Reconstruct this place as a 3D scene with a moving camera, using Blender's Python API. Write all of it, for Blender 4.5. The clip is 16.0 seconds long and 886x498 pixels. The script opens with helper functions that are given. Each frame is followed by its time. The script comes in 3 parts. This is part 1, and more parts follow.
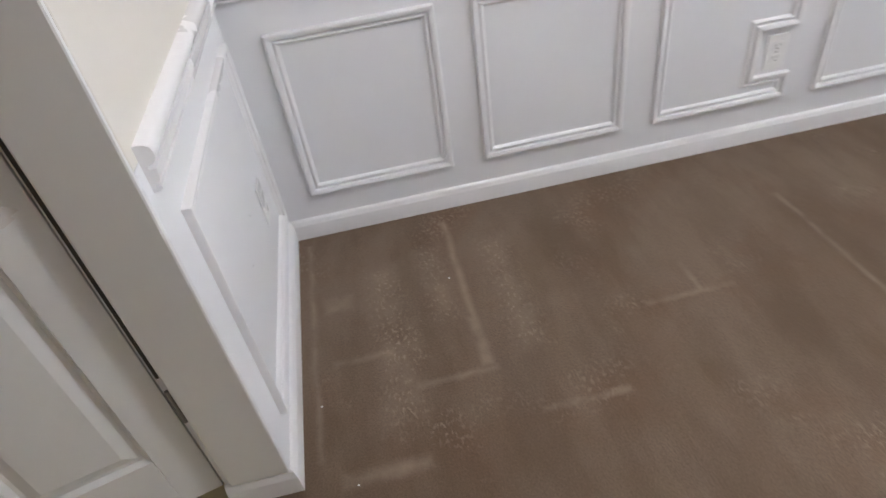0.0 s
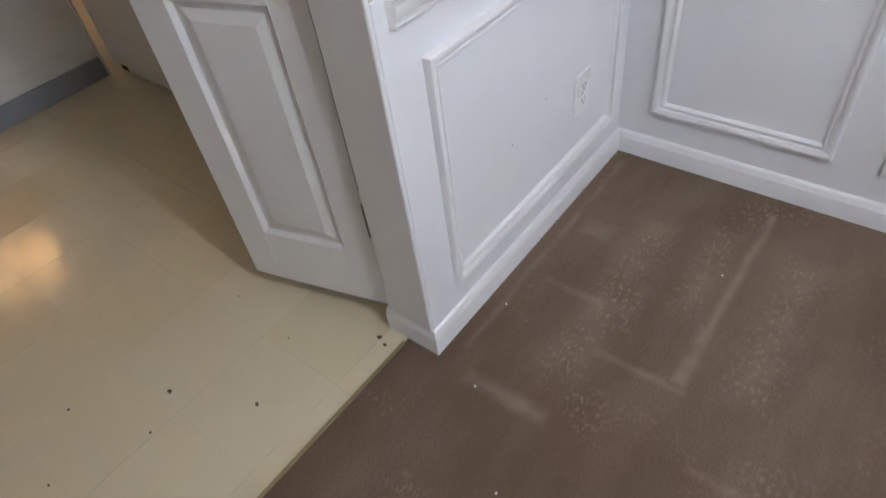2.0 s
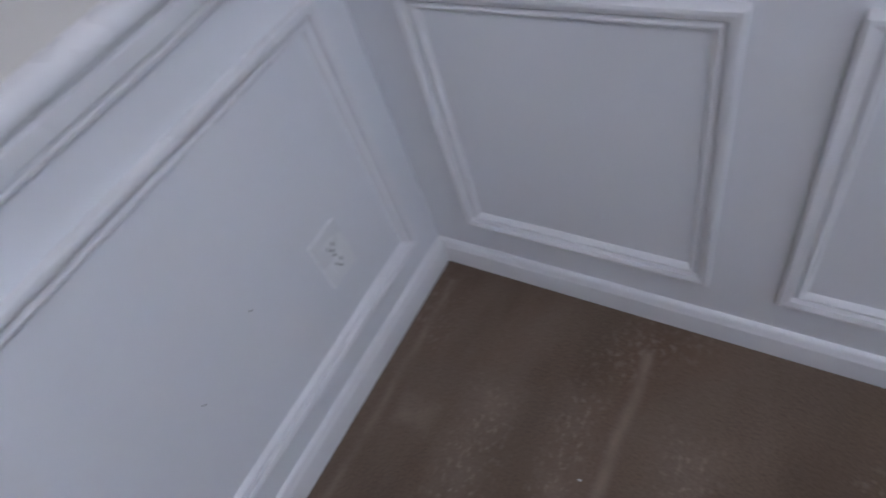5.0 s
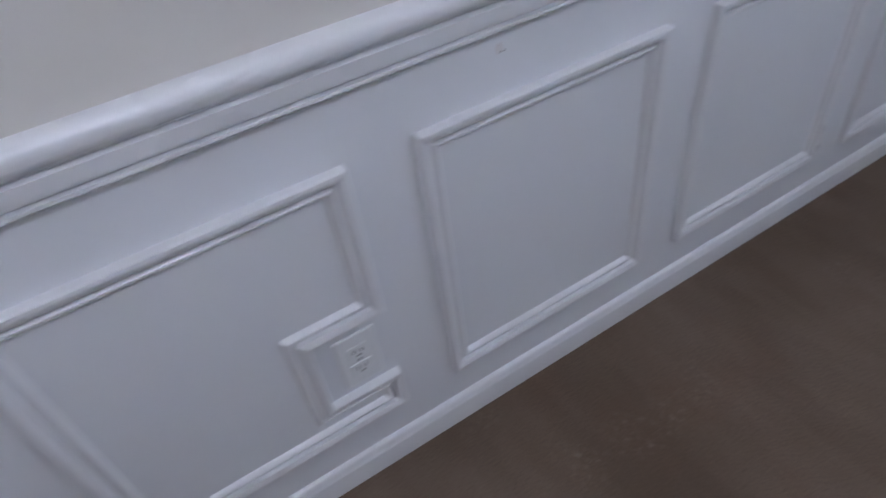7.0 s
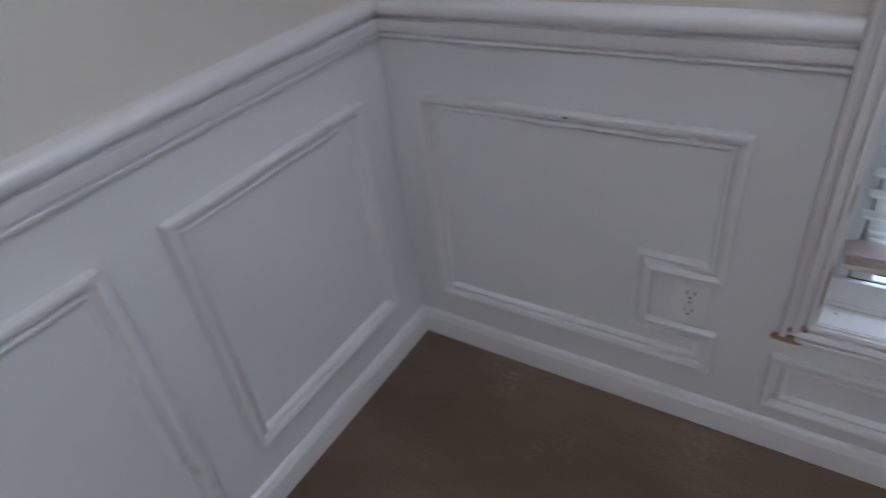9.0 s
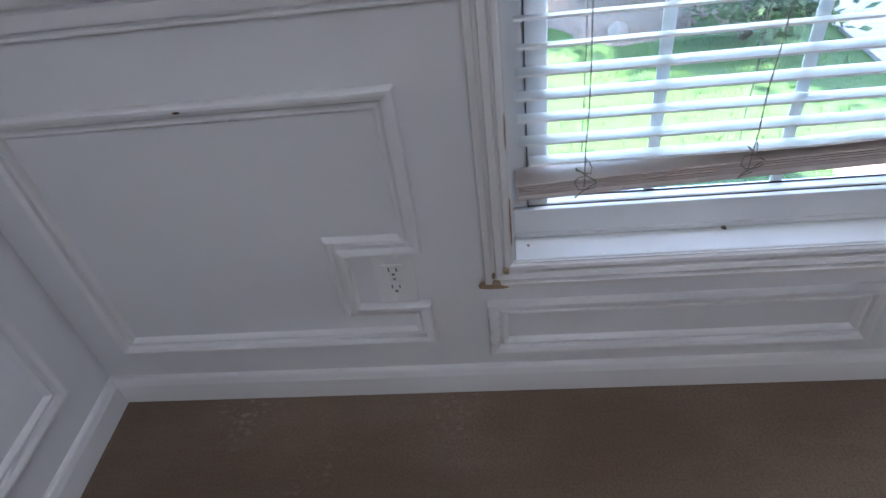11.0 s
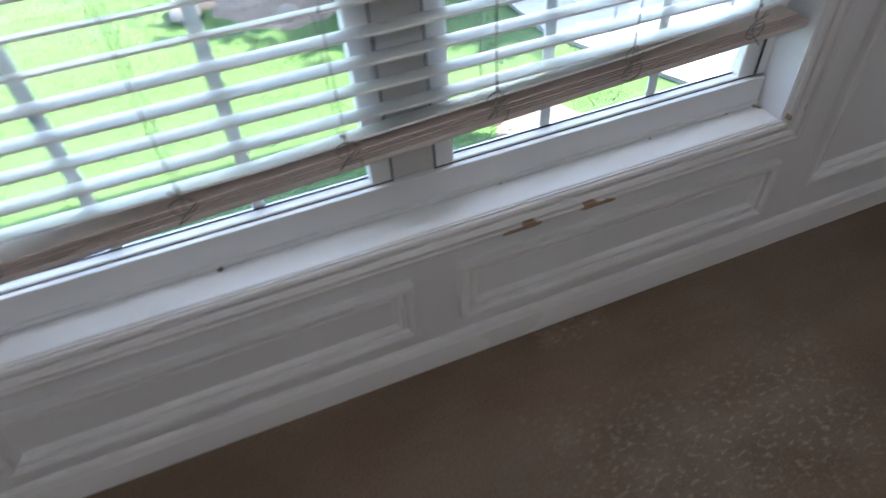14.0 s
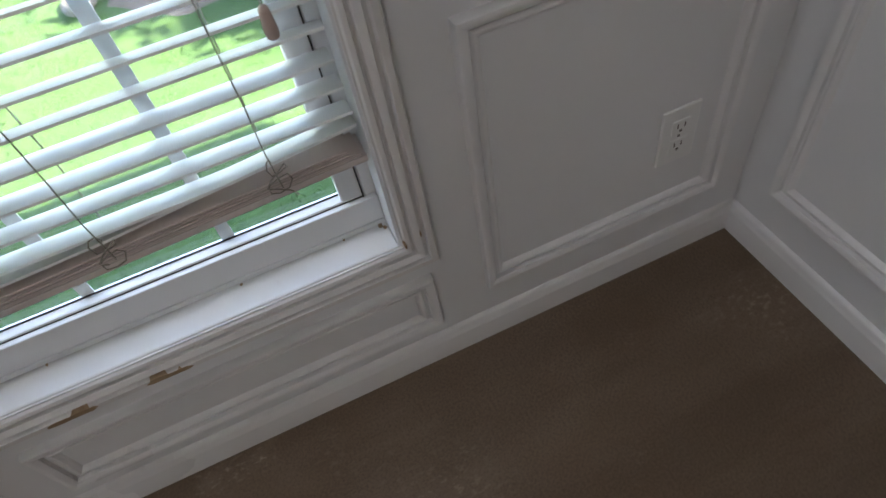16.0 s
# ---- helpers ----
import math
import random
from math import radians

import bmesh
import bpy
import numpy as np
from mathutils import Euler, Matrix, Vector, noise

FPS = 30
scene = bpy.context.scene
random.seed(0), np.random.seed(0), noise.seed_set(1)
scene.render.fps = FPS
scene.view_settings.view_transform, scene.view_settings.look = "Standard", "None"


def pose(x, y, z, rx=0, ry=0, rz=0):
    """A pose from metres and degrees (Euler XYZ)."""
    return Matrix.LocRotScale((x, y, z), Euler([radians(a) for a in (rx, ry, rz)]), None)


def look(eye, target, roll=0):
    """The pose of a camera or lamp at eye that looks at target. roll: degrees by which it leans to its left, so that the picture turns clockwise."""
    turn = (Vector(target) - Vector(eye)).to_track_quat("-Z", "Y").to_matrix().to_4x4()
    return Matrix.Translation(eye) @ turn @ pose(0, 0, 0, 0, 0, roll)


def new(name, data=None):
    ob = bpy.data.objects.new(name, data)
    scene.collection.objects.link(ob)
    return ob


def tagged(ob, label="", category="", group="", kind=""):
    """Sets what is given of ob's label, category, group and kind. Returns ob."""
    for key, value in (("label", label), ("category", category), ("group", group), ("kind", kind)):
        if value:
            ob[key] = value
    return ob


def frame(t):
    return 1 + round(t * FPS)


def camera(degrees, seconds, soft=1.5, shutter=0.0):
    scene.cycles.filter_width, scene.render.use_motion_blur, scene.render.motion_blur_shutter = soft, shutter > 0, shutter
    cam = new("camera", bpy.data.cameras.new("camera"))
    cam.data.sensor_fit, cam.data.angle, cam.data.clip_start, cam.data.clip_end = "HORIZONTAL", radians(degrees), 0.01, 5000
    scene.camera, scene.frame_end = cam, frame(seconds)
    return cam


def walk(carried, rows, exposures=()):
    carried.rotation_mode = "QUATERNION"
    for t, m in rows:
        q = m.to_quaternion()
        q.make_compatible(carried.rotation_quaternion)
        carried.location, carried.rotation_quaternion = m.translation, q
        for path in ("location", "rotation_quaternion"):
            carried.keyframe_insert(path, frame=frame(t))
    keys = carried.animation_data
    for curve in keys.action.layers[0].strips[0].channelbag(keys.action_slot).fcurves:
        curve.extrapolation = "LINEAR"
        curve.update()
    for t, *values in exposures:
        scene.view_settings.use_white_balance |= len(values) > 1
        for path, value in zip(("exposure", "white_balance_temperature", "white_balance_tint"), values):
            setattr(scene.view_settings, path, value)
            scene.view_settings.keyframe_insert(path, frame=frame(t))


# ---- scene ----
cam = camera(71.6, 16.0, shutter=0.4)
PATH = [
    (0, (0.318, -1.668, 1.21), (0.467, -0.135, -0.066), -9.0),
    (0.5, (0.439, -1.588, 1.18), (0.211, -0.066, -0.098), -10.4),
    (1, (0.531, -1.599, 1.164), (-0.129, -0.216, -0.12), -7.3),
    (1.5, (0.652, -1.61, 1.175), (-0.221, -0.416, -0.171), -6.3),
    (2, (0.626, -1.479, 1.16), (-0.361, -0.452, -0.244), -9.0),
    (2.5, (0.565, -1.263, 1.158), (-0.474, -0.311, -0.261), -10.7),
    (3, (0.603, -1.127, 1.144), (-0.455, -0.259, -0.314), -9.9),
    (3.5, (0.699, -0.982, 1.156), (-0.578, -0.401, -0.269), -13.1),
    (4, (0.693, -0.852, 1.148), (-0.663, -0.396, -0.251), -21.6),
    (4.5, (0.629, -0.731, 1.141), (-0.539, 0.014, -0.301), -20.4),
    (5, (0.64, -0.629, 1.073), (-0.29, 0.278, -0.447), -22.0),
    (5.2, (0.665, -0.607, 1.056), (-0.086, 0.423, -0.484), -19.7),
    (7.5, (1.755, -0.662, 1.1), (2.64, 0.609, -0.166), -6.8),
    (8, (2.022, -0.735, 1.127), (3.043, 0.504, -0.065), -4.5),
    (8.2, (2.165, -0.765, 1.161), (3.14, 0.508, -0.035), -3.8),
    (8.5, (2.303, -0.84, 1.17), (3.303, 0.467, 0.033), -7.8),
    (9, (2.522, -0.766, 1.102), (3.844, 0.187, -0.058), -7.6),
    (9.6, (2.72, -0.727, 1.013), (4.148, -0.235, -0.298), -8.5),
    (10, (2.706, -0.743, 1.012), (4.189, -0.494, -0.306), -4.0),
    (12.5, (2.739, -1.006, 1.008), (4.248, -0.664, -0.26), -15.4),
    (13, (2.735, -1.082, 0.993), (4.232, -0.702, -0.275), -17.0),
    (13.5, (2.738, -1.19, 0.955), (4.222, -1.13, -0.39), -9.8),
    (14, (2.817, -1.286, 0.964), (4.164, -1.729, -0.447), -4.9),
    (14.5, (2.915, -1.506, 0.954), (4.242, -1.922, -0.483), -7.9),
    (15, (2.937, -1.684, 0.975), (4.129, -2.105, -0.575), -9.4),
    (15.5, (2.893, -1.878, 1.0), (4.08, -2.36, -0.536), -9.8),
    (16, (2.882, -2.047, 1.018), (4.113, -2.357, -0.528), -12.4),
]
walk(cam, [(t, look(eye, target, roll)) for t, eye, target, roll in PATH],
     exposures=[(0, 4.95, 6500, 17), (1.0, 4.85, 6250, 17), (2.0, 4.85, 6150, 17), (3.5, 4.35, 5750, 16), (5.2, 4.05, 5650, 21), (7.5, 3.95, 5600, 20), (8.5, 3.9, 5850, 19), (9.2, 3.85, 5950, 17), (10, 4.1, 5700, 17), (12.5, 3.65, 5950, 16), (14, 3.6, 6250, 15), (16, 3.55, 6600, 15)])
# ---- light ----
world = bpy.data.worlds.new("sky")
scene.world = world
world.use_nodes = True
wn = world.node_tree.nodes
sky = wn.new("ShaderNodeTexSky")
sky.sky_type, sky.sun_disc = "NISHITA", False
sky.sun_elevation, sky.sun_rotation = radians(43), radians(215)
world.node_tree.links.new(sky.outputs[0], wn["Background"].inputs[0])
wn["Background"].inputs[1].default_value = 0.15

sun = new("sun", bpy.data.lights.new("sun", "SUN"))
sun.data.energy, sun.data.angle, sun.data.color = 5.0, radians(0.5), (1.0, 0.95, 0.86)
sun.matrix_world = look((0, 0, 0), (math.cos(radians(43)) * 0.57, math.cos(radians(43)) * 0.82, -math.sin(radians(43))))


def area_lamp(name, eye, target, w, h, power, colour):
    ob = new(name, bpy.data.lights.new(name, "AREA"))
    ob.data.shape, ob.data.size, ob.data.size_y = "RECTANGLE", w, h
    ob.data.energy, ob.data.color = power, colour
    ob.matrix_world = look(eye, target)
    return ob


L, D, H = 3.465, 2.79, 2.44     # dining room: length, depth, height
# daylight through the kitchen window, and an added fill beyond the wide south opening
area_lamp("patio_door_daylight", (-4.5, -1.75, 0.8), (0, -1.9, 0.6), 0.5, 0.9, 0.25, (0.93, 0.97, 1.0))
area_lamp("south_fill", (1.2, -4.45, 1.5), (1.5, 0, 1.0), 1.7, 1.8, 0.22, (0.90, 0.92, 1.0))
area_lamp("window_daylight", (L + 0.19, -1.484, 1.60), (L - 0.5, -1.484, 0.35), 1.15, 0.75, 1.7, (0.86, 0.93, 1.0))
# unseen fill added over the middle of the room, for a carried light
fill_lamp = new("dining_fill", bpy.data.lights.new("dining_fill", "POINT"))
fill_lamp.data.energy, fill_lamp.data.color, fill_lamp.data.shadow_soft_size = 1.5, (0.93, 0.96, 1.0), 0.05
fill_lamp.location = (1.35, -1.15, 2.05)


# ---- materials ----
def nodes_of(name):
    m = bpy.data.materials.new(name)
    m.use_nodes = True
    t = m.node_tree
    return m, t, t.nodes["Principled BSDF"]


def mix(t, a, b, fac=None, value=0.5, mode="MIX"):
    n = t.nodes.new("ShaderNodeMix")
    n.data_type, n.blend_type = "RGBA", mode
    n.inputs[0].default_value = value
    if fac is not None:
        t.links.new(fac, n.inputs[0])
    for s, v in ((n.inputs[6], a), (n.inputs[7], b)):
        if isinstance(v, tuple):
            s.default_value = (*v, 1)
        else:
            t.links.new(v, s)
    return n.outputs[2]


def coords(t, scale=(1, 1, 1), rot=(0, 0, 0)):
    c = t.nodes.new("ShaderNodeTexCoord")
    p = t.nodes.new("ShaderNodeMapping")
    p.inputs["Scale"].default_value = scale
    p.inputs["Rotation"].default_value = rot
    t.links.new(c.outputs["Object"], p.inputs[0])
    return p.outputs[0]


def noise_tex(t, vec, scale, detail=4.0, rough=0.55):
    n = t.nodes.new("ShaderNodeTexNoise")
    n.inputs["Scale"].default_value, n.inputs["Detail"].default_value, n.inputs["Roughness"].default_value = scale, detail, rough
    t.links.new(vec, n.inputs["Vector"])
    return n.outputs["Fac"]


def ramp(t, fac, stops):
    r = t.nodes.new("ShaderNodeValToRGB")
    e = r.color_ramp.elements
    while len(e) < len(stops):
        e.new(0.5)
    for k, (p, c) in zip(e, stops):
        k.position = p
        k.color = (*c, 1) if isinstance(c, tuple) else (c, c, c, 1)
    t.links.new(fac, r.inputs[0])
    return r.outputs[0]


def bump(t, b, height, strength, dist=0.002):
    n = t.nodes.new("ShaderNodeBump")
    n.inputs["Strength"].default_value, n.inputs["Distance"].default_value = strength, dist
    t.links.new(height, n.inputs["Height"])
    t.links.new(n.outputs[0], b.inputs["Normal"])


def paint(name, colour, rough, grime=0.06, grain=90, strength=0.06, dirt=(0.52, 0.46, 0.38)):
    m, t, b = nodes_of(name)
    v = coords(t)
    broad = noise_tex(t, v, 1.7, 5)
    fine = noise_tex(t, v, grain, 3)
    scuff = ramp(t, noise_tex(t, v, 9, 7, 0.7), [(0.60, 0.0), (0.78, 1.0)])
    c = mix(t, colour, tuple(x * 0.93 for x in colour), broad)
    g = t.nodes.new("ShaderNodeMath")
    g.operation = "MULTIPLY"
    g.inputs[1].default_value = grime * 3
    t.links.new(scuff, g.inputs[0])
    t.links.new(mix(t, c, dirt, g.outputs[0]), b.inputs["Base Color"])
    t.links.new(ramp(t, broad, [(0.3, rough - 0.05), (0.7, rough + 0.07)]), b.inputs["Roughness"])
    bump(t, b, fine, strength, 0.001)
    return m


WHITE = paint("wainscot_paint", (0.76, 0.76, 0.77), 0.36, 0.03, 60, 0.05)
TRIM = paint("trim_paint", (0.78, 0.77, 0.77), 0.30, 0.05, 50, 0.05)
WORN = paint("worn_casing_paint", (0.72, 0.70, 0.69), 0.34, 0.14, 40, 0.10)
CREAM = paint("wall_paint", (0.68, 0.64, 0.58), 0.62, 0.02, 160, 0.15)
CEILING = paint("ceiling_paint", (0.80, 0.79, 0.76), 0.85, 0.01, 120, 0.25)
DOORP = paint("door_paint", (0.74, 0.73, 0.71), 0.38, 0.06, 45, 0.05)
CABP = paint("cabinet_paint", (0.74, 0.72, 0.66), 0.40, 0.04, 45, 0.04)
GREYBASE = paint("grey_vinyl_base", (0.27, 0.28, 0.30), 0.5, 0.05, 40, 0.05)
VINYLW = paint("window_vinyl", (0.78, 0.79, 0.80), 0.32, 0.05, 40, 0.03)
SLATP = paint("slat_paint", (0.80, 0.80, 0.78), 0.38, 0.05, 40, 0.03, (0.42, 0.32, 0.26))
RAILP = paint("dusty_slat_stack", (0.68, 0.61, 0.58), 0.55, 0.18, 60, 0.08, (0.34, 0.25, 0.21))
STACKP = paint("stacked_slat_paint", (0.66, 0.57, 0.53), 0.55, 0.20, 60, 0.08, (0.30, 0.22, 0.18))
SILLP = paint("sill_paint", (0.77, 0.77, 0.76), 0.20, 0.16, 60, 0.08, (0.50, 0.47, 0.42))
MULLION = paint("grey_mullion", (0.62, 0.61, 0.59), 0.4, 0.05, 40, 0.03)
PLASTIC = paint("outlet_plastic", (0.80, 0.80, 0.79), 0.28, 0.01, 30, 0.01)


def plain(name, colour, rough, metal=0.0):
    m, t, b = nodes_of(name)
    v = coords(t)
    t.links.new(mix(t, colour, tuple(x * 0.75 for x in colour), noise_tex(t, v, 35, 4)), b.inputs["Base Color"])
    b.inputs["Roughness"].default_value, b.inputs["Metallic"].default_value = rough, metal
    return m


SLOT = plain("dark_slot", (0.03, 0.025, 0.02), 0.6)
SLOT_GREY = plain("outlet_slot", (0.13, 0.11, 0.10), 0.6)
BRASS = plain("brass", (0.75, 0.52, 0.20), 0.22, 1.0)
STEEL = plain("hinge_steel", (0.30, 0.29, 0.28), 0.42, 0.9)
CORD = plain("ladder_cord", (0.30, 0.27, 0.23), 0.9)
CHIP = plain("bare_wood", (0.36, 0.25, 0.15), 0.75)
SEAM = plain("seam_metal", (0.36, 0.29, 0.16), 0.45, 0.6)
SPOT = plain("dark_spot", (0.10, 0.08, 0.05), 0.8)
CRACKED = plain("split_wood", (0.26, 0.18, 0.11), 0.8)
PEEL = paint("peeled_undercoat", (0.66, 0.62, 0.58), 0.6, 0.12, 40, 0.15)
# dark brown for the casing's open joint and the shade in the cabinet corner
GAP = plain("joint_and_gap_shade", (0.06, 0.045, 0.035), 0.7)
TASSEL = plain("tassel_wood", (0.55, 0.42, 0.36), 0.5)


def carpet_material():
    m, t, b = nodes_of("carpet")
    v = coords(t)
    ln = t.links.new

    def math_node(op, a, c=None):
        n = t.nodes.new("ShaderNodeMath")
        n.operation = op
        for s, x in ((n.inputs[0], a), (n.inputs[1], c)):
            if x is None:
                continue
            if isinstance(x, (int, float)):
                s.default_value = x
            else:
                ln(x, s)
        return n.outputs[0]

    tuft = noise_tex(t, v, 210, 3, 0.7)
    mid = noise_tex(t, v, 38, 6, 0.7)
    broad = noise_tex(t, v, 1.8, 5, 0.6)
    pull = noise_tex(t, coords(t, (120, 62, 80)), 1.0, 2, 0.6)
    wobble = noise_tex(t, v, 7, 3)
    base = mix(t, (0.120, 0.080, 0.052), (0.180, 0.128, 0.088), broad)
    pile = ramp(t, noise_tex(t, coords(t, (1.0, 0.7, 1.0)), 2.4, 3, 0.55), [(0.42, 0.0), (0.58, 0.55)])
    base = mix(t, base, (0.215, 0.160, 0.118), pile)
    base = mix(t, base, (0.160, 0.093, 0.056), ramp(t, noise_tex(t, v, 2.9, 4), [(0.52, 0.0), (0.75, 0.6)]))
    base = mix(t, base, (0.075, 0.052, 0.036), ramp(t, tuft, [(0.34, 0.5), (0.60, 0.0)]))
    # nap brushed into lanes by the vacuum cleaner
    lanes = noise_tex(t, coords(t, (6.0, 1.5, 1.0)), 1.0, 5, 0.65)
    base = mix(t, base, (0.075, 0.052, 0.037), ramp(t, lanes, [(0.34, 0.26), (0.54, 0.0)]))
    base = mix(t, base, (0.245, 0.185, 0.140), ramp(t, lanes, [(0.48, 0.0), (0.72, 0.20)]))
    xyz = t.nodes.new("ShaderNodeSeparateXYZ")
    ln(v, xyz.inputs[0])
    px = math_node("ADD", xyz.outputs[0], math_node("MULTIPLY", math_node("SUBTRACT", wobble, 0.5), 0.022))
    py = math_node("ADD", xyz.outputs[1], math_node("MULTIPLY", math_node("SUBTRACT", mid, 0.5), 0.03))

    def mark(x0, y0, x1, y1, fade):
        """A soft-edged straight mark on the carpet."""
        dx = math_node("SUBTRACT", math_node("ABSOLUTE", math_node("SUBTRACT", px, (x0 + x1) / 2)), (x1 - x0) / 2)
        dy = math_node("SUBTRACT", math_node("ABSOLUTE", math_node("SUBTRACT", py, (y0 + y1) / 2)), (y1 - y0) / 2)
        n = t.nodes.new("ShaderNodeMapRange")
        n.interpolation_type = "SMOOTHSTEP"
        n.inputs["From Min"].default_value, n.inputs["From Max"].default_value = fade, -fade
        ln(math_node("MAXIMUM", dx, dy), n.inputs["Value"])
        return n.outputs[0]

    def all_of(marks):
        out = None
        for k in marks:
            out = mark(*k) if out is None else math_node("MAXIMUM", out, mark(*k))
        return out

    # pale dents of furniture and rug edges
    lines = all_of(((0.475, -0.68, 0.492, -0.08, 0.010), (0.466, -0.69, 0.494, -0.52, 0.010), (0.30, -0.712, 0.50, -0.700, 0.012), (0.57, -0.862, 0.78, -0.850, 0.012),
                    (0.93, -0.622, 1.18, -0.610, 0.010), (1.080, -0.62, 1.090, -0.50, 0.010), (0.10, -0.585, 0.25, -0.572, 0.014),
                    (0.045, -0.85, 0.055, -0.06, 0.012), (0.09, -0.38, 0.16, -0.33, 0.02), (0.10, -0.93, 0.30, -0.90, 0.02), (1.50, -0.9, 1.51, -0.3, 0.012)))
    # pile crushed and pulled into pale threads
    crushed = all_of(((0.22, -0.80, 0.30, -0.25, 0.05), (0.38, -0.50, 0.44, -0.20, 0.04), (0.57, -0.66, 0.64, -0.22, 0.05), (0.22, -0.62, 0.33, -0.48, 0.04), (3.405, -1.80, 3.440, -1.67, 0.02), (3.0, -2.1, 3.25, -1.6, 0.12), (2.4, -1.9, 2.9, -1.3, 0.15)))
    thread = ramp(t, pull, [(0.52, 0.0), (0.66, 1.0)])
    patch = ramp(t, noise_tex(t, v, 3.1, 3), [(0.56, 0.0), (0.72, 0.7)])
    w = math_node("MULTIPLY", math_node("MAXIMUM", crushed, patch), thread)
    haze = math_node("MULTIPLY", crushed, ramp(t, noise_tex(t, v, 9, 5, 0.7), [(0.38, 0.05), (0.72, 0.5)]))
    base = mix(t, base, (0.34, 0.265, 0.205), math_node("MULTIPLY", math_node("MAXIMUM", w, haze), 0.7))
    streak = math_node("MULTIPLY", lines, ramp(t, noise_tex(t, v, 11, 4), [(0.34, 0.25), (0.62, 1.0)]))
    base = mix(t, base, (0.34, 0.265, 0.205), math_node("MULTIPLY", streak, 0.48))
    ln(base, b.inputs["Base Color"])
    b.inputs["Roughness"].default_value = 0.95
    b.inputs["Specular IOR Level"].default_value = 0.12
    b.inputs["Sheen Weight"].default_value = 0.06
    b.inputs["Sheen Roughness"].default_value = 0.5
    bump(t, b, math_node("ADD", math_node("ADD", tuft, math_node("MULTIPLY", mid, 0.7)), math_node("MULTIPLY", pull, math_node("ADD", math_node("MULTIPLY", crushed, 2.0), 0.7))), 0.35, 0.005)
    return m


def vinyl_material():
    m, t, b = nodes_of("sheet_vinyl")
    v = coords(t)
    info = t.nodes.new("ShaderNodeObjectInfo")
    broad = noise_tex(t, v, 2.0, 5)
    c = mix(t, (0.58, 0.50, 0.31), (0.67, 0.61, 0.45), broad)
    c = mix(t, c, (0.50, 0.43, 0.30), ramp(t, noise_tex(t, v, 14, 6, 0.7), [(0.55, 0.0), (0.8, 0.5)]))
    c = mix(t, c, (0.63, 0.57, 0.41), info.outputs["Random"], mode="MIX")
    t.links.new(c, b.inputs["Base Color"])
    t.links.new(ramp(t, broad, [(0.3, 0.11), (0.7, 0.22)]), b.inputs["Roughness"])
    bump(t, b, noise_tex(t, v, 45, 4), 0.16, 0.002)
    return m


def lawn_material(name, a, b2, c2):
    m, t, b = nodes_of(name)
    v = coords(t)
    c = mix(t, a, b2, noise_tex(t, v, 0.9, 5, 0.65))
    c = mix(t, c, c2, ramp(t, noise_tex(t, v, 24, 6, 0.75), [(0.42, 0.0), (0.72, 0.8)]))
    t.links.new(c, b.inputs["Base Color"])
    b.inputs["Roughness"].default_value = 0.9
    bump(t, b, noise_tex(t, v, 60, 5, 0.7), 1.0, 0.05)
    return m


CARPET, VINYL = carpet_material(), vinyl_material()
VINYL_JOINT = paint("vinyl_joint", (0.58, 0.51, 0.35), 0.35, 0.05, 60, 0.05)
LAWN = lawn_material("lawn", (0.050, 0.128, 0.017), (0.072, 0.154, 0.026), (0.036, 0.098, 0.015))
MULCH = lawn_material("mulch", (0.20, 0.15, 0.11), (0.30, 0.24, 0.19), (0.10, 0.07, 0.05))
CONCRETE = lawn_material("concrete", (0.42, 0.41, 0.39), (0.50, 0.49, 0.46), (0.36, 0.35, 0.33))
STONE = lawn_material("border_stone", (0.30, 0.26, 0.21), (0.36, 0.32, 0.27), (0.20, 0.17, 0.14))
LEAF = lawn_material("leaf", (0.05, 0.105, 0.03), (0.075, 0.13, 0.035), (0.04, 0.085, 0.025))
BARK = lawn_material("bark", (0.16, 0.12, 0.09), (0.24, 0.19, 0.15), (0.08, 0.06, 0.05))
SIDING = paint("siding", (0.62, 0.60, 0.55), 0.6, 0.03)

GLASS = bpy.data.materials.new("window_glass")
GLASS.use_nodes = True
gb = GLASS.node_tree.nodes["Principled BSDF"]
gb.inputs["Transmission Weight"].default_value, gb.inputs["Roughness"].default_value, gb.inputs["IOR"].default_value = 1.0, 0.0, 1.45
gb.inputs["Base Color"].default_value = (0.95, 0.98, 0.97, 1)


# ---- building helpers ----
def part(name, bm, mat, parent=None, label=""):
    me = bpy.data.meshes.new(name)
    bmesh.ops.recalc_face_normals(bm, faces=bm.faces)
    bm.to_mesh(me)
    bm.free()
    me.materials.append(mat)
    ob = new(name, me)
    if parent is not None:
        ob.parent = parent
    if label:
        tagged(ob, label)
    return ob


def smooth(ob, angle=40):
    ob.data.shade_smooth()
    ob.data.set_sharp_from_angle(angle=radians(angle))
    return ob


def empty(name, loc=(0, 0, 0)):
    ob = new(name)
    ob.location = loc
    ob.empty_display_size = 0.05
    return ob


def add_box(bm, lo, hi, bevel=0.0, seg=2):
    c = [(a + b) / 2 for a, b in zip(lo, hi)]
    s = [abs(b - a) for a, b in zip(lo, hi)]
    r = bmesh.ops.create_cube(bm, size=1, matrix=Matrix.Translation(c) @ Matrix.Diagonal((*s, 1)))
    if bevel:
        es = list({e for v in r["verts"] for e in v.link_edges})
        bmesh.ops.bevel(bm, geom=es, offset=bevel, segments=seg, affect="EDGES", profile=0.5)
    return bm


def box(name, lo, hi, mat, parent=None, bevel=0.0, label=""):
    return part(name, add_box(bmesh.new(), lo, hi, bevel), mat, parent, label)


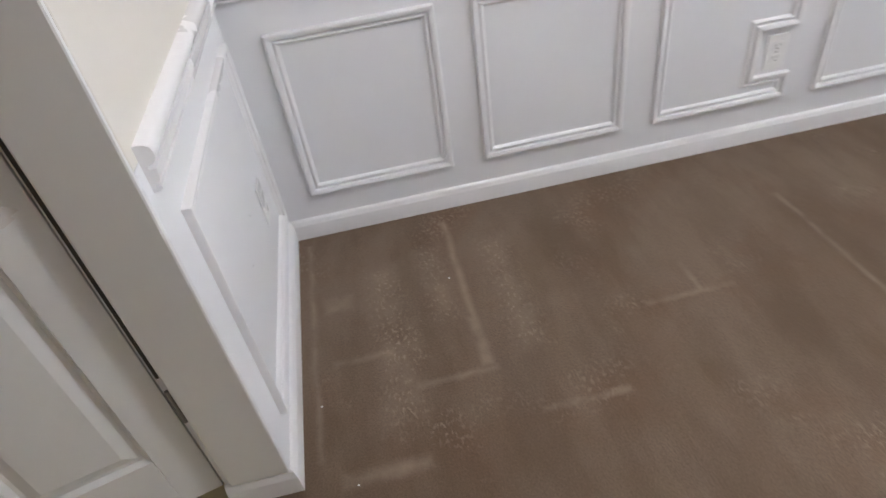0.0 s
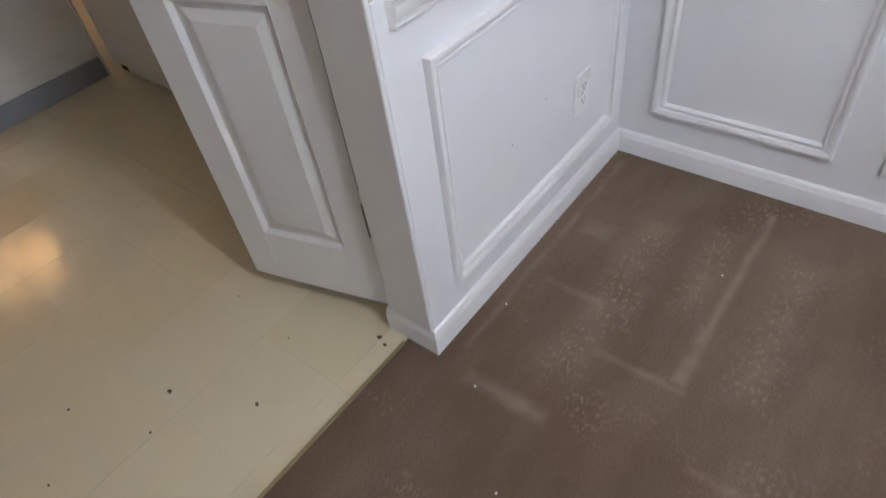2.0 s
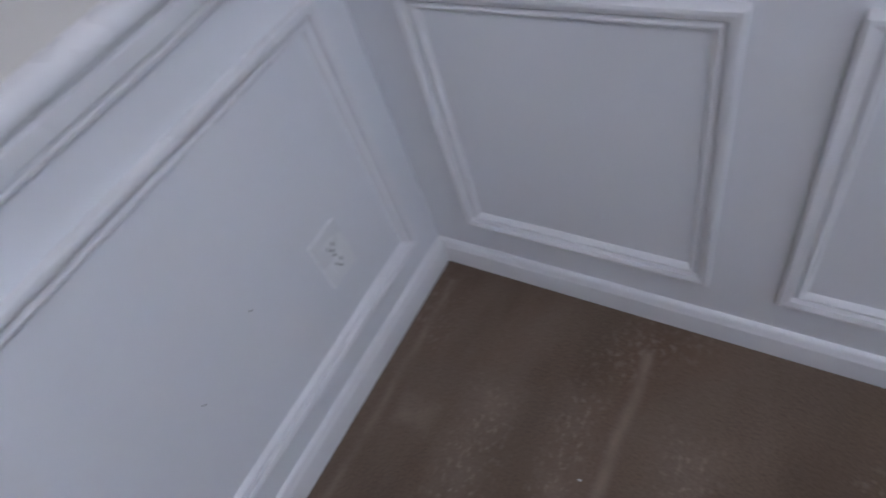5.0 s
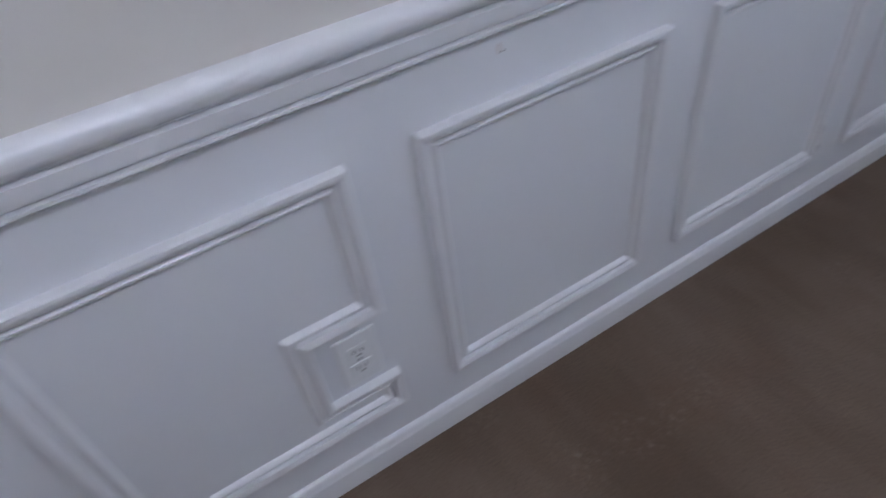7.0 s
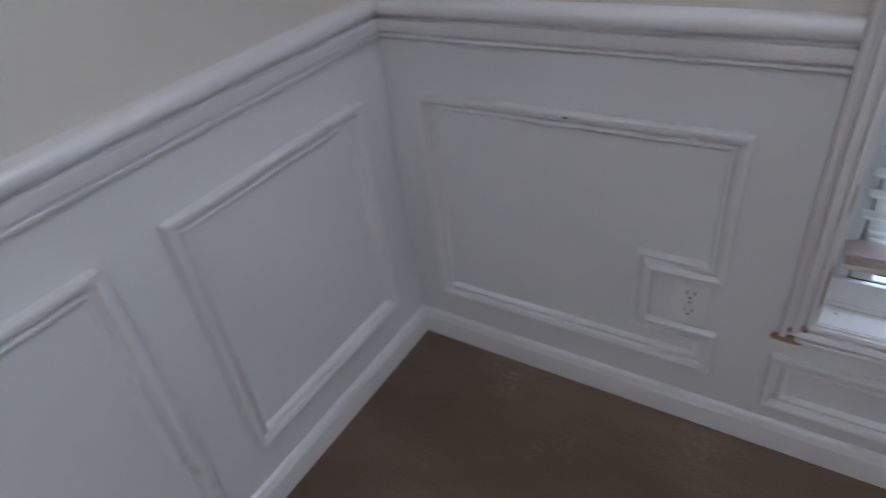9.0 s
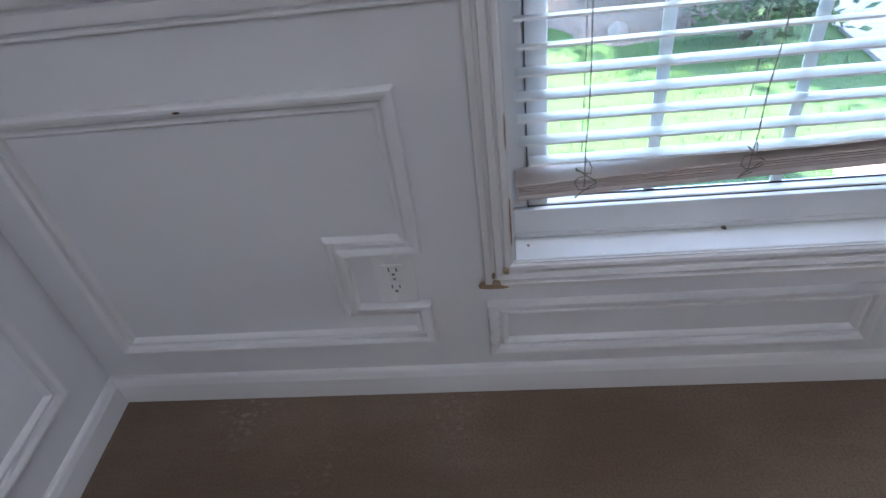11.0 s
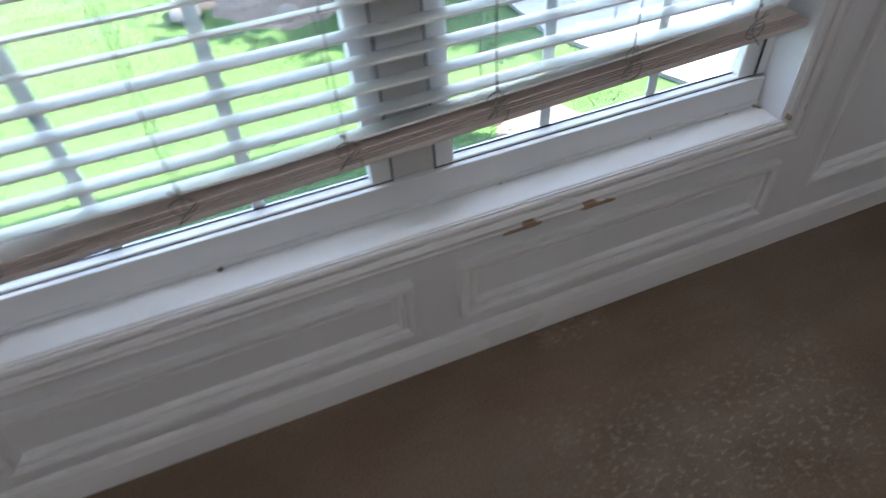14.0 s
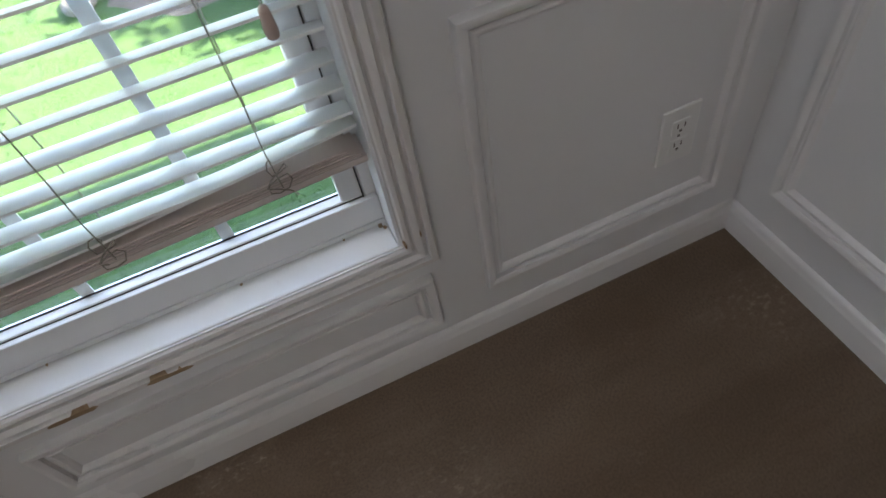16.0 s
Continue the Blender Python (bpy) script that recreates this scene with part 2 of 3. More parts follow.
def add_tube(bm, pts, r, n=6):
    """A round cord along a polyline."""
    rings = []
    pts = [Vector(p) for p in pts]
    for i, p in enumerate(pts):
        d = (pts[min(i + 1, len(pts) - 1)] - pts[max(i - 1, 0)]).normalized()
        a = d.cross(Vector((0.31, 0.77, 0.55))).normalized()
        b = d.cross(a)
        rings.append([bm.verts.new(p + r * (math.cos(k * math.tau / n) * a + math.sin(k * math.tau / n) * b)) for k in range(n)])
    for q, s in zip(rings, rings[1:]):
        for k in range(n):
            bm.faces.new((q[k], q[(k + 1) % n], s[(k + 1) % n], s[k]))
    bm.faces.new(rings[0][::-1])
    bm.faces.new(rings[-1])
    return bm


def add_lathe(bm, profile, m, n=20):
    """Turns (radius, height) pairs about the local z axis."""
    rings = [[bm.verts.new(m @ Vector((r * math.cos(k * math.tau / n), r * math.sin(k * math.tau / n), h))) for k in range(n)] for r, h in profile]
    for q, s in zip(rings, rings[1:]):
        for k in range(n):
            bm.faces.new((q[k], q[(k + 1) % n], s[(k + 1) % n], s[k]))
    bm.faces.new(rings[0][::-1])
    bm.faces.new(rings[-1])
    return bm


# a point of a wall from the distance along it, out from it, and up
def on_north(s, v, z):
    return Vector((s, -v, z))


def on_west(s, v, z):
    return Vector((v, -s, z))


def on_east(s, v, z):
    return Vector((L - v, -s, z))


def on_south(s, v, z):
    return Vector((L - s, -D + v, z))


def add_loft(bm, a, b):
    """A solid between two outlines of the same count."""
    p = [bm.verts.new(v) for v in a]
    q = [bm.verts.new(v) for v in b]
    n = len(p)
    for k in range(n):
        bm.faces.new((p[k], p[(k + 1) % n], q[(k + 1) % n], q[k]))
    bm.faces.new(p[::-1])
    bm.faces.new(q)
    return bm


PANEL = ((0, 0), (0, 0.013), (0.002, 0.016), (0.005, 0.0165), (0.010, 0.0150), (0.0160, 0.0122), (0.0170, 0.0045), (0.0205, 0.0035),
         (0.0225, 0.0070), (0.025, 0.0092), (0.028, 0.0092), (0.031, 0.0068), (0.0335, 0.0022), (0.035, 0))
CASING = ((0, 0), (0, 0.017), (0.003, 0.020), (0.013, 0.020), (0.0150, 0.0110), (0.0205, 0.0105), (0.0225, 0.0175), (0.034, 0.014),
          (0.0360, 0.0070), (0.0400, 0.0070), (0.0420, 0.013), (0.049, 0.0115), (0.0520, 0.0075), (0.055, 0.0075), (0.055, 0))
BASE = ((0, 0), (0.013, 0), (0.013, 0.050), (0.012, 0.055), (0.009, 0.059), (0.0085, 0.065), (0.005, 0.070), (0.0, 0.072))
RAIL_Z = 0.762
RAIL = ((0, 0), (0.010, 0), (0.0135, 0.003), (0.0135, 0.007), (0.0060, 0.0085), (0.0060, 0.0115), (0.0135, 0.0135), (0.0160, 0.022), (0.0165, 0.0345),
        (0.0070, 0.0365), (0.0080, 0.0405), (0.0165, 0.0430), (0.0200, 0.047), (0.0220, 0.053), (0.0220, 0.060), (0.0200, 0.067), (0.0145, 0.072), (0.005, 0.075), (0, 0.075))


def mouldings(name, on, outline, profile, mat, label, strip="moulding_strip"):
    """Mitred strips round a closed outline (distance, height) on a wall; the profile goes inwards."""
    thing = tagged(empty(name), label, "panel moulding", "wall panel mouldings", "structure")
    n = len(outline)
    area = sum(outline[i][0] * outline[(i + 1) % n][1] - outline[(i + 1) % n][0] * outline[i][1] for i in range(n))
    sign = 1 if area > 0 else -1
    mitres = []
    for i in range(n):
        p, q, r = (Vector(outline[(i + k) % n]) for k in (-1, 0, 1))
        e, f = (q - p).normalized(), (r - q).normalized()
        a, b = Vector((-e.y, e.x)) * sign, Vector((-f.y, f.x)) * sign
        mitres.append((a + b) / (1 + a.dot(b)))
    for i in range(n):
        j = (i + 1) % n
        ends = [[on(outline[k][0] + mitres[k].x * u, v, outline[k][1] + mitres[k].y * u) for u, v in profile] for k in (i, j)]
        smooth(part(strip, add_loft(bmesh.new(), *ends), mat, thing), 35)
    return thing


def run(name, on, s0, s1, z, profile, mat, label, category, cut0=0.0, cut1=0.0):
    """A straight length of baseboard or rail; cut: how the ends are mitred."""
    a = [on(s0 + v * cut0, v, z + h) for v, h in profile]
    b = [on(s1 + v * cut1, v, z + h) for v, h in profile]
    return tagged(smooth(part(name, add_loft(bmesh.new(), a, b), mat), 35), label, category, "", "structure")


# ---- the shell ----
T = 0.14
SPLIT = RAIL_Z + 0.05
OPEN_H = 2.06


def shell(name, lo, hi, mat, label, category, bevel=0.0):
    return tagged(box(name, lo, hi, mat, None, bevel), label, category, "", "structure")


tagged(part("floor", add_box(bmesh.new(), (-0.078, -D - 2.2, -0.12), (L + T, T, 0.0)), CARPET), "worn brown cut-pile carpet with pale crushed marks", "carpet", "", "structure")
shell("floor_kitchen", (-4.6, -D - 2.2, -0.12), (-0.078, T, -0.0035), VINYL_JOINT, "underlay beneath the kitchen vinyl", "floor")
shell("ceiling", (-4.6, -D - 2.3, H), (L + T, T, H + 0.15), CEILING, "plain white textured ceiling", "ceiling")

shell("wainscot_north", (-T, 0, 0), (L + T, T, SPLIT), WHITE, "white semi-gloss wainscot below the chair rail", "wainscot")
shell("wall_north", (-T, 0, SPLIT), (L + T, T, H), CREAM, "cream painted wall above the chair rail", "wall")
W1E, TS = 0.897, 0.138
shell("wainscot_west", (-TS, -W1E, 0), (0, 0, SPLIT), WHITE, "white wainscot on the wall stub beside the pantry door", "wainscot", 0.004)
shell("wall_west", (-TS, -W1E, SPLIT), (0, 0, H), CREAM, "cream painted wall stub above the chair rail", "wall", 0.004)
shell("wall_west_far", (-T, -D, 0), (0, -2.15, H), CREAM, "cream painted wall at the far side of the kitchen opening", "wall")
shell("header_west", (-T, -2.15, OPEN_H), (0, -W1E, H), CREAM, "cream painted header over the kitchen opening", "wall")

# east wall round the window
WY0, WY1, WZ0, WZ1 = 0.833, 2.134, 0.335, 2.02
shell("wainscot_east_a", (L, -WY0, 0), (L + T, 0, SPLIT), WHITE, "white wainscot beside the window", "wainscot")
shell("wainscot_east_b", (L, -WY1, 0), (L + T, -WY0, WZ0 - 0.02), WHITE, "white wainscot below the window", "wainscot")
shell("wainscot_east_c", (L, -D - T, 0), (L + T, -WY1, SPLIT), WHITE, "white wainscot beside the window", "wainscot")
shell("wall_east_a", (L, -WY0, SPLIT), (L + T, 0, H), CREAM, "cream painted wall beside the window", "wall")
shell("wall_east_c", (L, -D - T, SPLIT), (L + T, -WY1, H), CREAM, "cream painted wall beside the window", "wall")
shell("wall_east_top", (L, -WY1, WZ1), (L + T, -WY0, H), CREAM, "cream painted wall above the window", "wall")

# south wall with a wide unseen opening, added to let the south fill in
SX0, SX1 = 0.35, 2.15
shell("wainscot_south", (SX1, -D - T, 0), (L, -D, SPLIT), WHITE, "white wainscot on the south wall", "wainscot")
shell("wall_south", (SX1, -D - T, SPLIT), (L, -D, H), CREAM, "cream painted south wall above the chair rail", "wall")
shell("wall_south_west", (-T, -D - T, 0), (SX0, -D, H), CREAM, "cream painted south wall end", "wall")
shell("wall_south_header", (SX0, -D - T, OPEN_H), (SX1, -D, H), CREAM, "cream painted header over the unseen south opening", "wall")
# unseen hall beyond that opening and the kitchen, closed round
shell("wall_hall_south", (-4.6, -D - 2.3, 0), (L + T, -D - 2.2, H), CREAM, "cream painted hall wall", "wall")
shell("wall_hall_east", (L, -D - 2.2, 0), (L + T, -D - T, H), CREAM, "cream painted hall wall", "wall")
shell("wall_kitchen_west", (-4.7, -D - 2.3, 0), (-4.6, T, H), CREAM, "cream painted kitchen wall", "wall")
shell("wall_kitchen_north", (-4.6, 0, 0), (-T, T, H), CREAM, "cream painted kitchen wall", "wall")

# baseboards and rails
LB = "white painted wooden baseboard along the carpet"
run("baseboard_north", on_north, 0, L, 0, BASE, TRIM, LB, "baseboard", 1, -1)
run("baseboard_west", on_west, 0, W1E, 0, BASE, TRIM, LB, "baseboard", 1, 1)
run("baseboard_east", on_east, 0, D, 0, BASE, TRIM, LB, "baseboard", 1, -1)
run("baseboard_south", on_south, 0, L - SX1, 0, BASE, TRIM, LB, "baseboard", 1, 0)


def on_stub(s, v, z):
    return Vector((-s, -W1E - v, z))


shell("jamb_stub", (-0.1235, -W1E - 0.0095, 0.072), (0.0006, -W1E, H), DOORP, "white painted board on the end of the wall stub", "jamb", 0.004)
run("baseboard_stub", on_stub, 0, TS, 0, BASE, TRIM, "white baseboard return round the wall end, chipped at the corner", "baseboard", -1, 0)
LR = "white moulded wooden chair rail with a rounded nose"
run("chair_rail_north", on_north, 0, L, RAIL_Z, RAIL, TRIM, LR, "chair rail", 1, -1)
run("chair_rail_west", on_west, 0, W1E - 0.028, RAIL_Z, RAIL, TRIM, LR, "chair rail", 1, -0.3)
run("chair_rail_east", on_east, 0, WY0 - 0.048, RAIL_Z, RAIL, TRIM, LR, "chair rail", 1, 0)
run("chair_rail_east_far", on_east, WY1 + 0.048, D, RAIL_Z, RAIL, TRIM, LR, "chair rail", 0, -1)
run("chair_rail_south", on_south, 0, L - SX1, RAIL_Z, RAIL, TRIM, LR, "chair rail", 1, 0)

# ---- wall panel mouldings ----
PB, PT = 0.158, 0.667
P0, PW, PP = 0.096, 0.459, 0.562
LP = "white picture-frame moulding on the wainscot"


def rect(a, b, z0=PB, z1=PT):
    return [(a, z0), (b, z0), (b, z1), (a, z1)]


for i in range(6):
    a, b = P0 + i * PP, P0 + i * PP + PW
    if i == 2:
        mouldings("panel_moulding", on_north, [(a, PB), (b, PB), (b, PB + 0.09), (b - 0.125, PB + 0.09), (b - 0.125, 0.40), (b, 0.40), (b, PT), (a, PT)],
                  PANEL, TRIM, "white picture-frame moulding stepped round an outlet")
    else:
        mouldings("panel_moulding", on_north, rect(a, b), PANEL, TRIM, LP)
mouldings("panel_moulding", on_west, rect(0.070, 0.807, 0.142, 0.688), PANEL, TRIM, LP)
QA, QB = 0.075, 0.688
mouldings("panel_moulding", on_east, [(QA, 0.152), (QB, 0.152), (QB, 0.252), (QB - 0.125, 0.252), (QB - 0.125, 0.370), (QB, 0.370), (QB, 0.658), (QA, 0.658)],
          PANEL, TRIM, "white picture-frame moulding stepped round an outlet")
mouldings("panel_moulding", on_east, rect(0.785, 1.440, 0.112, 0.243), PANEL, TRIM, "low white moulding frame under the window")
mouldings("panel_moulding", on_east, rect(1.520, 2.165, 0.112, 0.243), PANEL, TRIM, "low white moulding frame under the window")
mouldings("panel_moulding", on_east, rect(2.255, 2.720, 0.152, 0.655), PANEL, TRIM, LP)
mouldings("panel_moulding", on_south, rect(0.075, 0.62), PANEL, TRIM, LP)
mouldings("panel_moulding", on_south, rect(0.70, 1.24), PANEL, TRIM, LP)

# ---- window ----
CW = 0.047
LO = [(WY0 - CW, WZ0 - CW), (WY1 + CW, WZ0 - CW), (WY1 + CW, WZ1 + CW), (WY0 - CW, WZ1 + CW)]
cas = mouldings("trim_window_casing", on_east, LO, [(u * CW / 0.055, v) for u, v in CASING], WORN, "worn white moulded window casing with chipped paint", "casing_board")
tagged(cas, category="window casing", group="window trim")

win = tagged(empty("window_1", (L + 0.11, -(WY0 + WY1) / 2, WZ0)), "white vinyl double window with grilles, looking onto a lawn", "window", "", "structure")


def wpart(name, lo, hi, mat, bevel=0.0, label="", owner=None):
    ob = box(name, lo, hi, mat, None, bevel, label)
    if owner is not None:
        ob.parent = owner
        return ob
    ob.parent = win
    ob.matrix_parent_inverse = Matrix.Translation(win.location).inverted()
    return ob


X0 = L
wpart("window_sill", (X0 - 0.0045, -WY1 + 0.0045, WZ0 - 0.0125), (X0 + 0.053, -WY0 - 0.0045, WZ0 + 0.003), SILLP, 0.003, "white painted sill with dust and specks")
wpart("reveal", (X0 - 0.004, -WY0 - 0.004, WZ0), (X0 + 0.10, -WY0 + 0.008, WZ1), VINYLW)
wpart("reveal", (X0 - 0.004, -WY1 - 0.008, WZ0), (X0 + 0.10, -WY1 + 0.004, WZ1), VINYLW)
wpart("reveal", (X0 - 0.003, -WY1 + 0.004, WZ1 - 0.004), (X0 + 0.10, -WY0 - 0.004, WZ1 + 0.008), VINYLW)
MY0, MY1 = 1.434, 1.534
FX0, FX1 = X0 + 0.060, X0 + 0.150
wpart("window_frame", (X0 + 0.053, -WY1 + 0.0045, WZ0 - 0.02), (X0 + 0.086, -WY0 - 0.0045, WZ0 + 0.059), VINYLW, 0.002)
wpart("frame_lip", (X0 + 0.050, -WY1 + 0.005, WZ0 + 0.003), (X0 + 0.0535, -WY0 - 0.005, WZ0 + 0.012), VINYLW, 0.001)
wpart("window_frame", (FX0, -WY1, WZ1 - 0.03), (FX1, -WY0, WZ1 + 0.02), VINYLW, 0.003)
wpart("window_frame", (FX0, -WY0 - 0.028, WZ0 + 0.059), (FX1, -WY0, WZ1 - 0.03), VINYLW, 0.003)
wpart("window_frame", (FX0, -WY1, WZ0 + 0.059), (FX1, -WY1 + 0.022, WZ1 - 0.03), VINYLW, 0.003)
wpart("mullion", (FX0 + 0.004, -MY1 + 0.018, WZ0 + 0.059), (FX1 + 0.02, -MY0 - 0.018, WZ1 - 0.03), MULLION, 0.003, "grey mullion between the two sashes")
for a, b in ((WY0 + 0.028, MY0 + 0.018), (MY1 - 0.018, WY1 - 0.022)):
    z0, z1, zm = WZ0 + 0.0295, WZ1 - 0.03, 1.20
    for lo, hi, x in ((z0, zm, FX0 + 0.003), (zm - 0.02, z1, FX0 + 0.031)):
        bm = add_box(bmesh.new(), (x, -b, lo), (x + 0.026, -a, lo + 0.034), 0.003)
        add_box(bm, (x, -b, hi - 0.032), (x + 0.026, -a, hi), 0.003)
        add_box(bm, (x + 0.0004, -a - 0.034, lo + 0.032), (x + 0.0256, -a - 0.0004, hi - 0.030), 0.003)
        add_box(bm, (x + 0.0004, -b + 0.0004, lo + 0.032), (x + 0.0256, -b + 0.034, hi - 0.030), 0.003)
        f = part("sash", bm, VINYLW)
        f.parent, f.matrix_parent_inverse = win, Matrix.Translation(win.location).inverted()
        wpart("gasket_and_gap_shade", (x + 0.0155, -b + 0.034, lo + 0.034), (x + 0.0170, -a - 0.034, lo + 0.0365), SLOT, owner=f)
        # dark strip put in for the shadow gap along the ledge's front
        wpart("gasket_and_gap_shade", (x - 0.0014, -b + 0.003, lo + 0.0296), (x - 0.0002, -a - 0.003, lo + 0.0312), SLOT, owner=f)
        pane = wpart("pane", (x + 0.0170, -b + 0.034, lo + 0.034), (x + 0.0195, -a - 0.034, hi - 0.032), GLASS, owner=f)
        pane.visible_shadow = False
        for k in (1, 2):
            y = -a - (b - a) * k / 3
            wpart("grille_bar", (x + 0.0205, y - 0.009, lo + 0.034), (x + 0.0225, y + 0.009, hi - 0.032), VINYLW, owner=f)
        zc = (lo + hi) / 2 + 0.10
        wpart("grille_bar", (x + 0.0207, -b + 0.034, zc - 0.009), (x + 0.0223, -a - 0.034, zc + 0.009), VINYLW, owner=f)
    for side in (a, b):
        y = -side + (-0.002 if side == a else 0.002)
        wpart("track_groove", (FX0 - 0.001, y - 0.0009, WZ0 + 0.060), (FX0 + 0.0015, y + 0.0009, WZ1 - 0.04), SLOT)

# ---- blind ----
blind = tagged(empty("window_blind", (L + 0.033, -(WY0 + WY1) / 2, WZ1)), "white faux-wood blind with a sagging lower stack of slats", "window blind")
BX, BA, BB = L + 0.033, WY0 + 0.014, WY1 - 0.008
PITCH = 0.0365


def bpart(name, bm, mat, label=""):
    ob = part(name, bm, mat, None, label)
    ob.parent = blind
    ob.matrix_parent_inverse = Matrix.Translation(blind.location).inverted()
    return ob


def stack_z(y):
    """The top of the bottom rail's lower edge along the window; it droops at its near end."""
    u = (y - BA) / (BB - BA)
    return 0.443 + 0.054 * max(0.0, u) + 0.004 * math.sin(math.pi * u)


def slat(z, sag, tilt, a, b, depth=0.048, thick=0.003, crown=0.003, n=16):
    """One slat: sag(y) lowers it, tilt in degrees turns its room-side edge down."""
    bm = bmesh.new()
    cs = []
    for k in range(7):
        w = -depth / 2 + depth * k / 6
        cs.append((w, crown * (1 - (2 * w / depth) ** 2)))
    ring = [(w, h + thick / 2) for w, h in cs] + [(w, h - thick / 2) for w, h in cs[::-1]]
    ct, st = math.cos(radians(tilt)), math.sin(radians(tilt))
    rows = []
    for i in range(n + 1):
        y = a + (b - a) * i / n
        rows.append([bm.verts.new((BX + w * ct - h * st, -y, z - sag(y) + w * st + h * ct)) for w, h in ring])
    for p, q in zip(rows, rows[1:]):
        for k in range(len(p)):
            bm.faces.new((p[k], p[(k + 1) % len(p)], q[(k + 1) % len(p)], q[k]))
    bm.faces.new(rows[0][::-1])
    bm.faces.new(rows[-1])
    return bm


rnd = random.Random(7)
STACK_H = 0.0335
zs = 0.5005
while zs < WZ1 - 0.07:
    wob = rnd.uniform(-0.0022, 0.0022)
    rest = lambda y, z=zs, k=wob: z - max(z + k * (y - 1.4), stack_z(y) + STACK_H + 0.004 + 0.016 * max(0.0, (y - 1.80) / 0.33))
    smooth(bpart("slat", slat(zs, rest, rnd.uniform(-19, -11), BA + rnd.uniform(0, 0.006 if zs > 0.6 else 0.028), BB - rnd.uniform(0, 0.006)), SLATP))
    zs += 0.0355
for k in range(7):
    smooth(bpart("slat", slat(0.0, lambda y, q=0.0146 + 0.0026 * k: -(stack_z(y) + q), rnd.uniform(-1.2, 1.2), BA - 0.004 + rnd.uniform(0, 0.018), BB - 0.004 * k - rnd.uniform(0, 0.01), 0.048 - 0.0016 * (k % 3), 0.0013, 0.0008), STACKP))
rail = bmesh.new()
rows = []
for i in range(17):
    y = BA + (BB - BA) * i / 16
    rows.append([rail.verts.new((BX + w, -y, stack_z(y) + h)) for w, h in ((-0.024, 0.003), (-0.025, 0.007), (-0.024, 0.0125), (0.024, 0.0125), (0.025, 0.007), (0.024, 0.003), (0.020, 0), (-0.020, 0))])
for p, q in zip(rows, rows[1:]):
    for k in range(8):
        rail.faces.new((p[k], p[(k + 1) % 8], q[(k + 1) % 8], q[k]))
rail.faces.new(rows[0][::-1])
rail.faces.new(rows[-1])
smooth(bpart("bottom_rail", rail, RAILP, "dusty pinkish bottom rail"))
bpart("head_rail", add_box(bmesh.new(), (BX - 0.028, -BB, WZ1 - 0.055), (BX + 0.028, -BA, WZ1 - 0.004), 0.003), SLATP)
for y in (0.945, 1.175, 1.385, 1.595, 1.805, 2.015):
    zb = stack_z(y) + 0.018
    for w in (-0.026, 0.026):
        pts = [(BX + w + rnd.uniform(-0.001, 0.001), -y + rnd.uniform(-0.0015, 0.0015), zb + (WZ1 - 0.05 - zb) * k / 24) for k in range(25)]
        bpart("ladder_cord", add_tube(bmesh.new(), pts, 0.0009, 5), CORD)
    # slack cord bunched where the ladder meets the stack
    pts, p = [], Vector((BX - 0.027, -y, zb + 0.05))
    for k in range(22):
        a = k * 0.85 + y * 9
        pts.append((BX - 0.0285 - 0.003 * math.sin(a * 1.7) ** 2, -y + 0.016 * math.sin(a) * min(1, k / 6), zb + 0.045 - 0.0025 * k + 0.009 * math.cos(a * 1.3)))
    bpart("slack_cord", add_tube(bmesh.new(), pts, 0.0010, 5), CORD)
pts = [(BX - 0.030, -2.072 + 0.004 * math.sin(k), 0.733 + k * 0.09) for k in range(14)]
bpart("pull_cord", add_tube(bmesh.new(), pts, 0.0010, 5), CORD)
bpart("tassel", add_lathe(bmesh.new(), [(0.003, 0.034), (0.0055, 0.030), (0.0065, 0.02), (0.0075, 0.008), (0.0065, 0.0), (0.004, -0.002)][::-1], pose(BX - 0.030, -2.072, 0.700), 14), TASSEL, "small pinkish cord tassel")


# ---- outlets ----
def outlet(on, s, z, turn):
    """A duplex outlet: plate, two receptacles with slots, centre screw."""
    thing = tagged(empty("wall_outlet", on(s, 0, z)), "white duplex wall outlet with a plastic cover plate", "outlet", "wall outlets")

    def put(name, bm, mat, label=""):
        ob = part(name, bm, mat, None, label)
        ob.parent = thing
        ob.matrix_parent_inverse = Matrix.Translation(thing.location).inverted()
        return ob

    def cut(owner, bm):
        part("slot", bm, SLOT_GREY, owner)

    def slab(a, b, v0, v1, z0, z1, bevel=0.0):
        p, q = on(s + a, v0, z + z0), on(s + b, v1, z + z1)
        return add_box(bmesh.new(), [min(x, y) for x, y in zip(p, q)], [max(x, y) for x, y in zip(p, q)], bevel)

    put("cover_plate", slab(-0.035, 0.035, 0, 0.0055, -0.057, 0.057, 0.0025), PLASTIC)
    for c in (-0.0195, 0.0195):
        rec = put("receptacle", slab(-0.0165, 0.0165, 0.0045, 0.0075, c - 0.0135, c + 0.0135, 0.0012), PLASTIC)
        for a in (-0.0065, 0.0065):
            cut(rec, slab(a - 0.0011, a + 0.0011, 0.0068, 0.0079, c - 0.001, c + 0.0075))
        cut(rec, slab(-0.0024, 0.0024, 0.0068, 0.0079, c - 0.0095, c - 0.005))
    put("screw", slab(-0.0025, 0.0025, 0.005, 0.0066, -0.0025, 0.0025, 0.0008), STEEL)
    return thing


outlet(on_west, 0.252, 0.325, 0)
outlet(on_east, 0.634, 0.311, 0)
outlet(on_north, P0 + 2 * PP + PW - 0.058, 0.32, 0)
outlet(on_east, 2.612, 0.320, 0)


